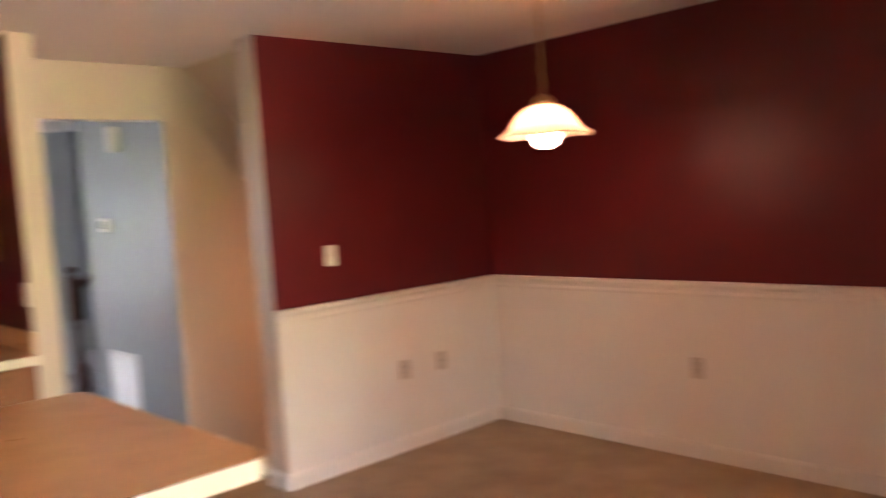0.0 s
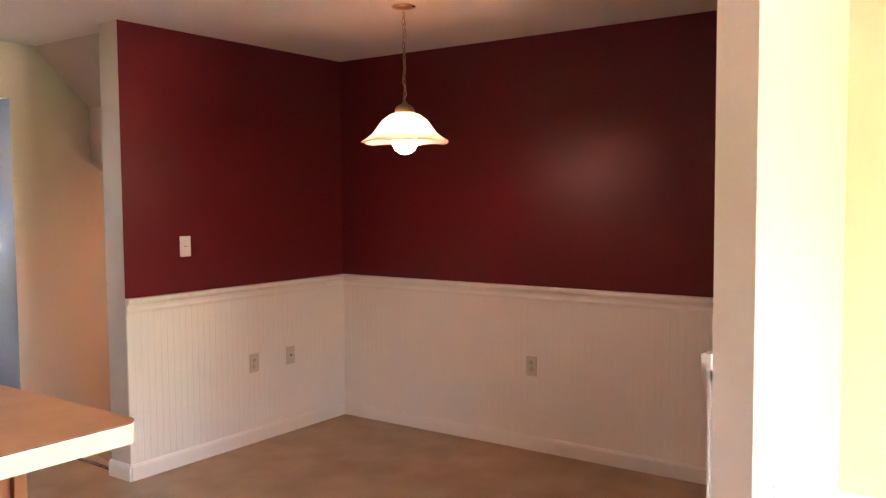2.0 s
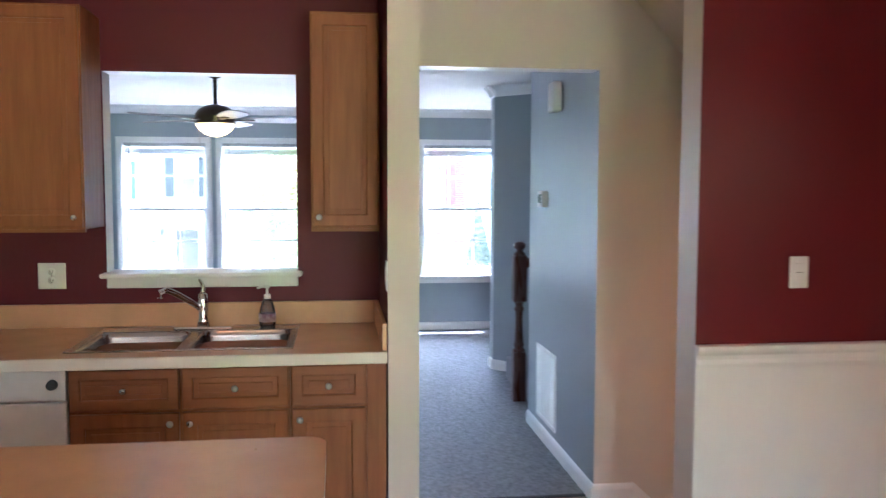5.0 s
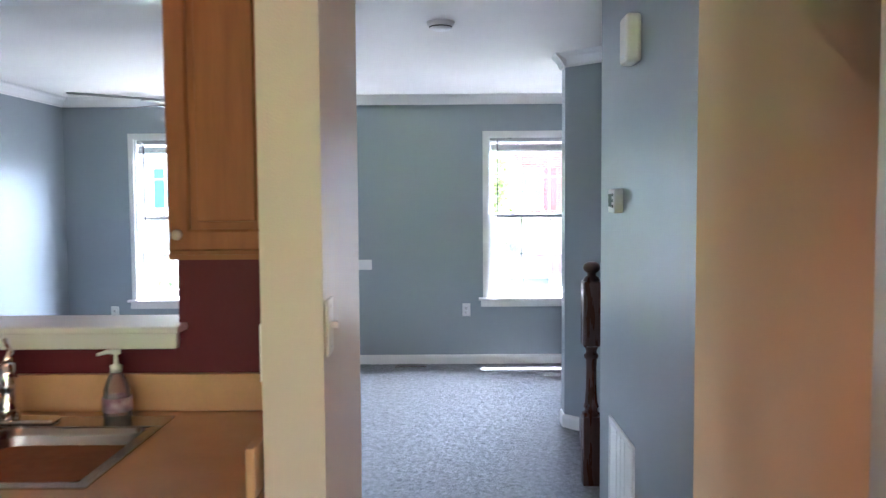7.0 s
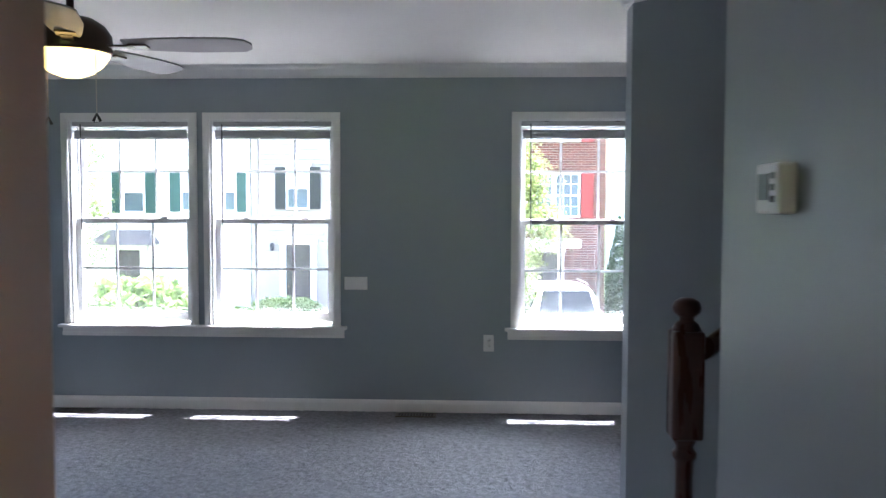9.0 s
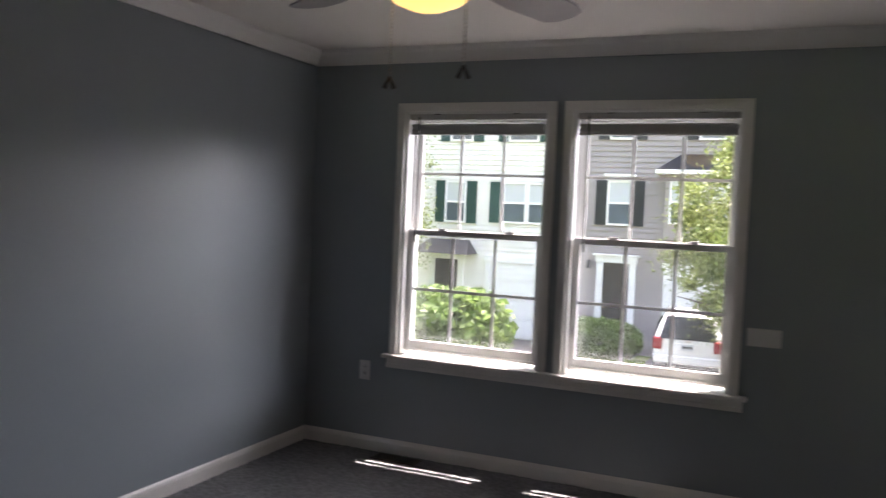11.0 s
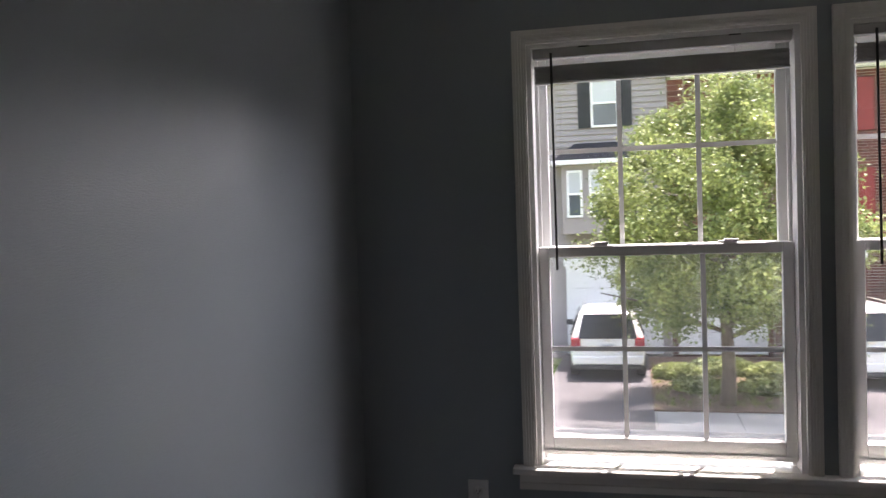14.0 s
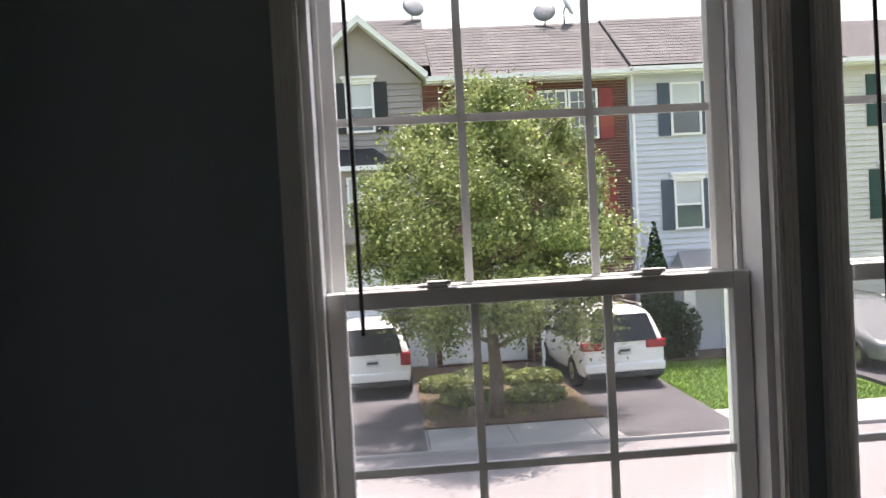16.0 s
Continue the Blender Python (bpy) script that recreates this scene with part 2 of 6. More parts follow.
def boxed(name, dims, material, parent, label="", bevel=0.0):
    bm = bmesh.new()
    box(bm, *dims, bevel=bevel)
    return part(name, bm, material, parent, label)


def wall(name, dims, holes, axis, mats, pick, label):
    """A wall from boxes round its holes; holes are (a0, a1, z0, z1) along the axis; pick(normal, centre) chooses the slot."""
    x0, x1, y0, y1, z0, z1 = dims
    a0, a1 = (x0, x1) if axis == "x" else (y0, y1)
    cuts = sorted({a0, a1, *[h[0] for h in holes], *[h[1] for h in holes]})
    bm = bmesh.new()
    for p, q in zip(cuts, cuts[1:]):
        spans = [(z0, z1)]
        for h in holes:
            if h[0] <= p and q <= h[1]:
                spans = [s for lo, hi in spans for s in ((lo, min(hi, h[2])), (max(lo, h[3]), hi)) if s[1] - s[0] > 1e-4]
        for lo, hi in spans:
            box(bm, *((p, q, y0, y1) if axis == "x" else (x0, x1, p, q)), lo, hi)
    bmesh.ops.remove_doubles(bm, verts=bm.verts, dist=1e-5)
    bm.verts.index_update()
    dup = {}
    for f in bm.faces:
        dup.setdefault(frozenset(v.index for v in f.verts), []).append(f)
    bmesh.ops.delete(bm, geom=[f for fs in dup.values() if len(fs) > 1 for f in fs], context="FACES_ONLY")
    bm.normal_update()
    for f in bm.faces:
        c = f.calc_center_median()
        n = f.normal
        f.material_index = pick(n, c)
    me = bpy.data.meshes.new(name)
    bm.to_mesh(me)
    bm.free()
    for m in mats:
        me.materials.append(m)
    return tagged(new(name, me), label, "wall", kind="structure")


def run_profile(bm, p0, p1, prof, inward, slot=0):
    """Extrudes a profile of (out, z) from p0 to p1; inward is the unit direction away from the wall."""
    p0, p1, n = Vector((*p0, 0)), Vector((*p1, 0)), Vector((*inward, 0))
    a = [bm.verts.new(p0 + n * o + Vector((0, 0, z))) for o, z in prof]
    b = [bm.verts.new(p1 + n * o + Vector((0, 0, z))) for o, z in prof]
    for i in range(len(prof)):
        j = (i + 1) % len(prof)
        bm.faces.new((a[i], a[j], b[j], b[i])).material_index = slot
    bm.faces.new(a[::-1])
    bm.faces.new(b)


# ---- structure ----
HK, HL = 2.44, 2.405      # ceiling heights of kitchen and living room
XL, YF = -5.82, 6.13     # living room's side wall and window wall
YK0, YK1 = 1.05, 1.17    # wall between kitchen and living room
DOOR = (-2.69, -1.728, -0.2, 2.112)
PASS = (-4.0, -3.155, 1.11, 2.06)
WIN = ((-5.196, -4.328), (-4.192, -3.324), (-2.055, -1.187))

wall("wall_front", (XL - 0.12, 0.3, YF, YF + 0.20, -0.1, 2.7), [(a, b, 0.60, 2.045) for a, b in WIN], "x",
     [M_BLUE, M_TRIM], lambda n, c: 1 if (abs(n.x) > 0.5 and XL < c.x < 0) or (abs(n.z) > 0.5 and 0.5 < c.z < 2.1) else 0,
     "grey-blue painted window wall with three openings")
wall("wall_left", (XL - 0.12, XL, -6.5, YF, -0.1, 2.7), [], "y", [M_BLUE, M_BEIGE], lambda n, c: 0, "grey-blue painted side wall")


def kitchen_pick(n, c):
    if n.y < -0.5:
        return 0 if c.x < -2.7 else 1
    if n.y > 0.5:
        return 2
    if -4.01 < c.x < -3.15 and c.z > 1.0 and c.z < 2.1:
        return 3
    if n.z < -0.5:
        return 3
    return 2 if c.x > -2.0 else 1


wall("wall_kitchen", (XL, 0.3, YK0, YK1, -2.8, 2.7), [PASS, DOOR], "x", [M_KRED, M_BEIGE, M_BLUE, M_TRIM], kitchen_pick,
     "partition with pass-through and doorway, plum and blue-grey")
wall("wall_hall_left", (-2.778, -2.655, 0.395, YK0, -0.1, 2.7), [], "y", [M_KRED, M_BEIGE], lambda n, c: 0 if n.x < -0.5 else 1, "short beige partition end beside the sink counter")
wall("wall_hall_right", (-1.728, -1.61, YK1, 2.46, -0.1, 2.7), [], "y", [M_BLUE], lambda n, c: 0, "light blue-grey hall wall")
wall("wall_red_back", (-1.695, 0.0, 0.0, 0.165, -2.8, 2.7), [], "x", [M_RED, M_BEIGE], lambda n, c: 0 if n.y < -0.5 else 1, "dark red dining wall above white wainscot")
wall("wall_red_side", (0.0, 0.15, -3.11, YK0, -2.8, 2.7), [], "y", [M_RED], lambda n, c: 0, "dark red dining wall above white wainscot")
wall("wall_yellow_side", (0.0, 0.15, -6.5, -3.11, -0.1, 2.7), [], "y", [M_YELLOW], lambda n, c: 0, "pale yellow wall by the back room")
wall("wall_stub", (-1.525, 0.0, -3.175, -3.042, -0.1, 2.7), [], "x", [M_RED, M_YELLOW, M_BEIGE],
     lambda n, c: 1 if n.y < -0.5 else (2 if n.x < -0.5 else 0), "short partition, pale yellow with a beige end")
# back wall is added out of view; its openings set how much light enters
wall("wall_back", (XL - 0.12, 0.15, -6.62, -6.5, -0.1, 2.7), [(-2.4, -0.6, 0.02, 2.1), (-4.7, -3.7, 0.9, 2.0)], "x", [M_YELLOW], lambda n, c: 0, "unseen pale yellow back wall, added with two open holes for light")
wall("wall_right_front", (0.0, 0.12, YK1, YF, -0.1, 2.7), [], "y", [M_BLUE], lambda n, c: 0, "grey-blue end wall")

bm = bmesh.new()
pts = [(-1.66, 4.22), (-1.66, 4.08), (-1.32, 3.74), (0.0, 3.74), (0.0, 3.86), (-1.27, 3.86), (-1.5, 4.09), (-1.5, 4.22)]
lo = [bm.verts.new((x, y, -0.1)) for x, y in pts]
hi = [bm.verts.new((x, y, 2.7)) for x, y in pts]
for i in range(len(pts)):
    j = (i + 1) % len(pts)
    bm.faces.new((lo[i], lo[j], hi[j], hi[i]))
bm.faces.new(hi)
bm.faces.new(lo[::-1])
tagged(fixed("wall_stair", bm, M_BLUE, "grey-blue angled wall end by the stairs"), category="wall")
wall("wall_stair_side", (-1.61, 0.0, 2.34, 2.46, -0.1, 2.7), [], "x", [M_BLUE], lambda n, c: 0, "grey-blue wall along the stairs")

# floors
bm = bmesh.new()
box(bm, XL, 0.0, -6.5, 0.0, -0.06, 0.0)
box(bm, XL, -1.695, 0.0, 0.165, -0.06, 0.0)
box(bm, XL, -1.64, 0.165, 1.145, -0.06, 0.0)
fixed("floor_kitchen", bm, M_VINYL, "mottled tan sheet vinyl floor", "floor")
bm = bmesh.new()
STEP = 0.02
nx, ny = int((0.0 - XL) / STEP), int((YF - 1.15) / STEP)
rng = np.random.RandomState(4)
vs = [[bm.verts.new((XL + i * STEP + rng.uniform(-0.006, 0.006) * (0 < i < nx), 1.15 + j * STEP + rng.uniform(-0.006, 0.006) * (0 < j < ny),
                     0.006 + 0.006 * rng.rand())) for j in range(ny + 1)] for i in range(nx + 1)]
for i in range(nx):
    for j in range(ny):
        bm.faces.new((vs[i][j], vs[i + 1][j], vs[i + 1][j + 1], vs[i][j + 1]))
box(bm, XL, 0.0, 1.15, YF, -0.06, -0.001)
fixed("floor_living", bm, M_CARPET, "thick grey cut-pile carpet", "floor")
bm = bmesh.new()
box(bm, -2.69, -1.728, 1.128, 1.155, 0.0, 0.009, bevel=0.003)
fixed("threshold", bm, M_SLOT, "dark carpet edge strip in the doorway", "threshold")

# ceilings
bm = bmesh.new()
box(bm, XL, 0.0, -6.5, 0.0, HK, HK + 0.1)
box(bm, XL, 0.0, 0.0, YK0, HK, HK + 0.1)
fixed("ceiling_kitchen", bm, M_CEIL, "white painted kitchen ceiling", "ceiling")
bm = bmesh.new()
box(bm, XL, 0.0, YK1, YF, HL, HL + 0.1)
fixed("ceiling_living", bm, M_CEIL, "white painted living room ceiling", "ceiling")
bm = bmesh.new()
prof = [(-1.56, HK), (-1.22, 2.095), (-1.22, 1.744), (0.0, 0.85), (0.0, HK)]
a = [bm.verts.new((x, 0.165, z)) for x, z in prof]
b = [bm.verts.new((x, YK0, z)) for x, z in prof]
for i in range(len(prof)):
    j = (i + 1) % len(prof)
    bm.faces.new((a[i], a[j], b[j], b[i]))
bm.faces.new(a)
bm.faces.new(b)
fixed("ceiling_stair_soffit", bm, M_BEIGE, "sloping beige soffit over the basement stairs", "ceiling")

# trims
BASE = [(0, 0), (0.014, 0), (0.014, 0.065), (0.010, 0.08), (0.004, 0.09), (0, 0.09)]
CROWN = [(0, -0.085), (0.012, -0.085), (0.018, -0.07), (0.045, -0.03), (0.062, -0.016), (0.07, 0), (0, 0)]


def baseboard(p0, p1, n, scale=1.0, name="baseboard"):
    bm = bmesh.new()
    run_profile(bm, p0, p1, [(o, z * scale + 0.003) for o, z in BASE], n)
    fixed(name, bm, M_TRIM, "white painted baseboard", "baseboard")


for p0, p1, n in (((XL, YF), (0, YF), (0, -1)), ((XL, YK1), (XL, YF), (1, 0)), ((XL, YK1), (-2.66, YK1), (0, 1)), ((-1.728, 1.036), (-1.728, 2.46), (-1, 0)),
                  ((-1.728, YK0), (-1.53, YK0), (0, -1)), ((-1.66, 4.08), (-1.66, 4.22), (-1, 0)), ((-1.66, 4.08), (-1.32, 3.74), (-0.7071, -0.7071)),
                  ((-1.695, -0.014), (-1.695, 0.179), (-1, 0)), ((-1.525, -3.175), (0, -3.175), (0, -1)), ((0, -6.5), (0, -3.19), (-1, 0)),
                  ((-2.655, 0.395), (-2.655, YK0), (1, 0)), ((-2.778, 0.395), (-2.655, 0.395), (0, -1)), ((-1.525, -3.175), (-1.525, -3.042), (-1, 0))):
    baseboard(p0, p1, n)
for p0, p1, n in (((XL, YF), (0, YF), (0, -1)), ((XL, YK1), (XL, YF), (1, 0)), ((XL, YK1), (-1.735, YK1), (0, 1)),
                  ((-1.66, 4.03), (-1.66, 4.22), (-1, 0)), ((-1.69, 4.11), (-1.32, 3.74), (-0.7071, -0.7071)), ((-1.32, 3.74), (0, 3.74), (0, -1))):
    bm = bmesh.new()
    run_profile(bm, p0, p1, [(o, HL + z) for o, z in CROWN], n)
    fixed("crown_trim", bm, M_TRIM, "white crown moulding", "moulding")
# skirt boards along the basement stairs
for y, n in ((YK0, -1), (0.165, 1)):
    bm = bmesh.new()
    prof = [(-1.53, 0.10), (-1.53, -0.02), (0.0, -1.42), (0.0, -1.30)]
    a = [bm.verts.new((x, y, z)) for x, z in prof]
    b = [bm.verts.new((x, y + 0.016 * n, z)) for x, z in prof]
    for i in range(4):
        bm.faces.new((a[i], a[(i + 1) % 4], b[(i + 1) % 4], b[i]))
    bm.faces.new(a)
    bm.faces.new(b)
    fixed("stair_skirt_trim", bm, M_TRIM, "white skirt board sloping down the basement stairs", "trim")

# ---- basement stairs, stairs up ----
st = thing("basement_stairs", (-1.64, 0.61, 0), "carpeted basement stairs going down behind the dining wall", "stairs")
for i in range(7):
    boxed("tread", (i * 0.235 - 0.02, (i + 1) * 0.235, -0.425, 0.42, -0.19 * (i + 1) - 0.04, -0.19 * (i + 1)), M_DARKWOOD, st, bevel=0.006)
    boxed("riser", (i * 0.235 + 0.001, i * 0.235 + 0.016, -0.425, 0.42, -0.19 * (i + 1), -0.19 * i - 0.041), M_DARKWOOD, st)
boxed("nosing", (-0.012, 0.018, -0.425, 0.42, -0.035, 0.006), M_DARKWOOD, st, "dark wooden top nosing", bevel=0.005)
bm = bmesh.new()
box(bm, -1.64, 0.3, 0.165, YK0, -1.55, -1.45)
fixed("floor_basement", bm, M_VINYL, "tan floor at the foot of the basement stairs", "floor")
lampb = thing("basement_lamp", (-0.45, 0.55, 0.95), "warm lit bulb holder over the basement stairs", "lamp")
bm = bmesh.new()
lathe(bm, [(0, -0.07), (0.03, -0.06), (0.042, -0.03), (0.03, 0.0), (0.016, 0.02), (0, 0.02)], 16)
part("bulb", bm, glow("basement_bulb", (1.0, 0.50, 0.22), 4.5), lampb)
bm = bmesh.new()
lathe(bm, [(0, 0.02), (0.022, 0.02), (0.022, 0.07), (0.05, 0.10), (0.05, 0.40), (0, 0.40)], 16)
part("holder", bm, M_PLASTIC, lampb)

up = thing("staircase", (-1.62, 3.2, 0.0), "carpeted stairs rising behind the hall wall", "stairs")
for i in range(6):
    boxed("step", (i * 0.25 - 0.0, 1.6, -0.62, 0.53, 0.19 * i if i else 0.012, 0.19 * (i + 1)), M_CARPET, up, bevel=0.012)
bm = bmesh.new()
prof = [(-0.03, 0.012), (-0.03, 0.27), (1.1, 1.13), (1.1, 0.012)]
a = [bm.verts.new((x, -0.66, z)) for x, z in prof]
b = [bm.verts.new((x, -0.63, z)) for x, z in prof]
for i in range(4):
    bm.faces.new((a[i], a[(i + 1) % 4], b[(i + 1) % 4], b[i]))
bm.faces.new(a)
bm.faces.new(b)
part("stringer", bm, M_TRIM, up, "white painted stringer")

nw = thing("newel_post", (-1.675, 3.0, 0.012), "dark cherry turned newel post with handrail", "newel post")
bm = bmesh.new()
box(bm, -0.045, 0.045, -0.045, 0.045, 0.0, 0.36, bevel=0.006)
lathe(bm, [(0.0, 0.355), (0.045, 0.36), (0.047, 0.375), (0.034, 0.385), (0.034, 0.40), (0.040, 0.41), (0.033, 0.43), (0.028, 0.50), (0.026, 0.60), (0.029, 0.655), (0.037, 0.665), (0.037, 0.68), (0.028, 0.69), (0.028, 0.70), (0.04, 0.73), (0.0, 0.73)], 20)
box(bm, -0.048, 0.048, -0.048, 0.048, 0.725, 1.06, bevel=0.010)
lathe(bm, [(0.0, 1.055), (0.046, 1.06), (0.036, 1.08), (0.022, 1.09), (0.024, 1.10), (0.042, 1.115), (0.045, 1.13), (0.038, 1.148), (0.02, 1.158), (0.0, 1.16)], 20)
part("post", bm, M_DARKWOOD, nw)
bm = bmesh.new()
tube(bm, [(0.0, 0.0, 0.97), (0.06, 0, 1.0), (0.3, 0, 1.18), (0.9, 0, 1.63)], 0.03, 12)
part("handrail", bm, M_DARKWOOD, nw)
for k in range(4):
    bm = bmesh.new()
    x = 0.17 + 0.2 * k
    lathe(bm, [(0, 0.22 + 0.76 * x), (0.02, 0.22 + 0.76 * x), (0.02, 0.45 + 0.76 * x), (0.013, 0.5 + 0.76 * x), (0.018, 0.7 + 0.76 * x), (0.012, 1.03 + 0.76 * x), (0, 1.03 + 0.76 * x)], 12, cx=x)
    part("baluster", bm, M_DARKWOOD, nw)

# ---- wainscot ----
BW = 0.0412


def wainscot(name, p0, along, n, length, label):
    """Beadboard of single boards with a chair rail and base."""
    w = tagged(new(name), label, "wainscot", kind="structure")
    ang = math.degrees(math.atan2(along[1], along[0]))
    w.matrix_basis = pose(p0[0], p0[1], 0, 0, 0, ang)
    side = 1 if (Vector((-along[1], along[0])).dot(Vector(n)) > 0) else -1
    bm = bmesh.new()
    prof = [(0.0002, 0), (0.0002, 0.0080 * side), (0.002, 0.009 * side), (BW - 0.009, 0.009 * side), (BW - 0.006, 0.0095 * side), (BW - 0.003, 0.009 * side), (BW - 0.0002, 0.0080 * side), (BW - 0.0002, 0)]
    a = [bm.verts.new((x, y, 0.08)) for x, y in prof]
    b = [bm.verts.new((x, y, 0.915)) for x, y in prof]
    for i in range(len(prof)):
        j = (i + 1) % len(prof)
        bm.faces.new((a[i], a[j], b[j], b[i]))
    me = mesh_of("board", bm, M_WAIN)
    for k in range(int(length / BW)):
        o = new("board", me)
        o.parent = w
        o.matrix_basis = pose(k * BW, 0, 0)
    bm = bmesh.new()
    box(bm, 0, length, *sorted((0.0, 0.004 * side)), 0.06, 0.93)
    part("backing", bm, M_WAIN, w)
    bm = bmesh.new()
    run_profile(bm, (0, 0), (length, 0), [(0, 0.90), (0.012, 0.90), (0.016, 0.915), (0.012, 0.93), (0.016, 0.945), (0.030, 0.958), (0.034, 0.968), (0.034, 0.98), (0.026, 0.984), (0, 0.984)], (0, side))
    part("chair_rail", bm, M_WAIN, w)
    bm = bmesh.new()
    run_profile(bm, (0, 0), (length, 0), [(0, 0.002), (0.020, 0.002), (0.020, 0.075), (0.015, 0.088), (0.009, 0.092), (0, 0.092)], (0, side))
    part("base_rail", bm, M_WAIN, w)


# ---- electrical plates ----
def plate(name, loc, rz, label, kind="outlet", w=0.072, h=0.116, material=None):
    """A wall plate; local -y faces the room."""
    t = thing(name, loc, label, {"outlet": "outlet", "switch": "light switch", "blank": "wall plate", "rocker": "light switch", "jack": "wall plate"}[kind], rz=rz)
    material = material or M_PLASTIC
    bm = bmesh.new()
    box(bm, -w / 2, w / 2, -0.006, 0.0, -h / 2, h / 2, bevel=0.0025)
    part("plate", bm, material, t)
    if kind == "outlet":
        for s in (-1, 1):
            bm = bmesh.new()
            lathe(bm, [(0, 0), (0.0165, 0), (0.0165, 0.002), (0, 0.002)], 16)
            bmesh.ops.rotate(bm, verts=bm.verts, cent=(0, 0, 0), matrix=Matrix.Rotation(radians(90), 3, "X"))
            bmesh.ops.translate(bm, verts=bm.verts, vec=(0, -0.006, 0.0195 * s))
            f = part("receptacle", bm, material, t)
            for dx in (-0.006, 0.006):
                boxed("slot", (dx - 0.0012, dx + 0.0012, -0.0088, -0.0075, 0.0195 * s - 0.003, 0.0195 * s + 0.006), M_SLOT, f)
            boxed("slot", (-0.002, 0.002, -0.0088, -0.0075, 0.0195 * s - 0.010, 0.0195 * s - 0.006), M_SLOT, f)
    elif kind == "rocker":
        boxed("rocker", (-0.017, 0.017, -0.009, -0.005, -0.033, 0.033), material, t, bevel=0.0015)
        boxed("gap", (-0.013, 0.013, -0.0095, -0.0085, -0.001, 0.001), M_SLOT, t)
    elif kind == "switch":
        boxed("toggle", (-0.005, 0.005, -0.022, -0.004, -0.004, 0.010), material, t, bevel=0.0015)
    elif kind == "jack":
        boxed("jack", (-0.005, 0.005, -0.009, -0.005, -0.005, 0.005), M_SLOT, t)
    if kind != "rocker":
        for s in ((0,) if kind == "outlet" else (-1, 1)):
            bm = bmesh.new()
            lathe(bm, [(0, 0), (0.003, 0), (0.003, 0.0012), (0, 0.0012)], 8)
            bmesh.ops.rotate(bm, verts=bm.verts, cent=(0, 0, 0), matrix=Matrix.Rotation(radians(90), 3, "X"))
            bmesh.ops.translate(bm, verts=bm.verts, vec=(0, -0.006, 0.042 * s))
            part("screw", bm, M_NICKEL, t)
    return t


plate("light_switch", (-1.308, 0, 1.243), 0, "white rocker switch on the dark red wall", "rocker", material=M_WPLASTIC)
plate("outlet", (-0.831, -0.013, 0.50), 0, "almond duplex outlet on the wainscot", "outlet", material=M_ALMOND)
plate("cable_plate", (-0.526, -0.013, 0.50), 0, "almond cable wall plate on the wainscot", "jack", material=M_ALMOND)
plate("outlet", (-0.013, -1.505, 0.508), -90, "almond duplex outlet on the white wainscot", "outlet", material=M_ALMOND)
plate("outlet", (-1.276, -3.175, 0.47), 0, "white outlet on the yellow partition", "outlet", material=M_WPLASTIC)
plate("light_switch", (-2.778, 0.44, 1.2), -90, "white switch on the plum side wall by the counter", "rocker", material=M_WPLASTIC)
plate("outlet", (-4.235, YK0, 1.152), 0, "white double outlet over the counter", "outlet", w=0.118, material=M_WPLASTIC)
plate("hall_switch", (-2.655, 0.46, 1.245), 90, "cream toggle switch on the hall partition", "switch")
plate("outlet", (-5.405, YF, 0.489), 0, "white outlet under the window", "outlet", material=M_WPLASTIC)
plate("outlet", (-2.25, YF, 0.497), 0, "white outlet on the window wall", "outlet", material=M_WPLASTIC)
plate("blank_plate", (-3.173, YF, 0.907), 0, "wide white blank plate beside the windows", "blank", w=0.16, h=0.09, material=M_WPLASTIC)
plate("outlet", (XL, 3.84, 0.478), 90, "white outlet on the side wall", "outlet", material=M_WPLASTIC)

# ---- windows ----


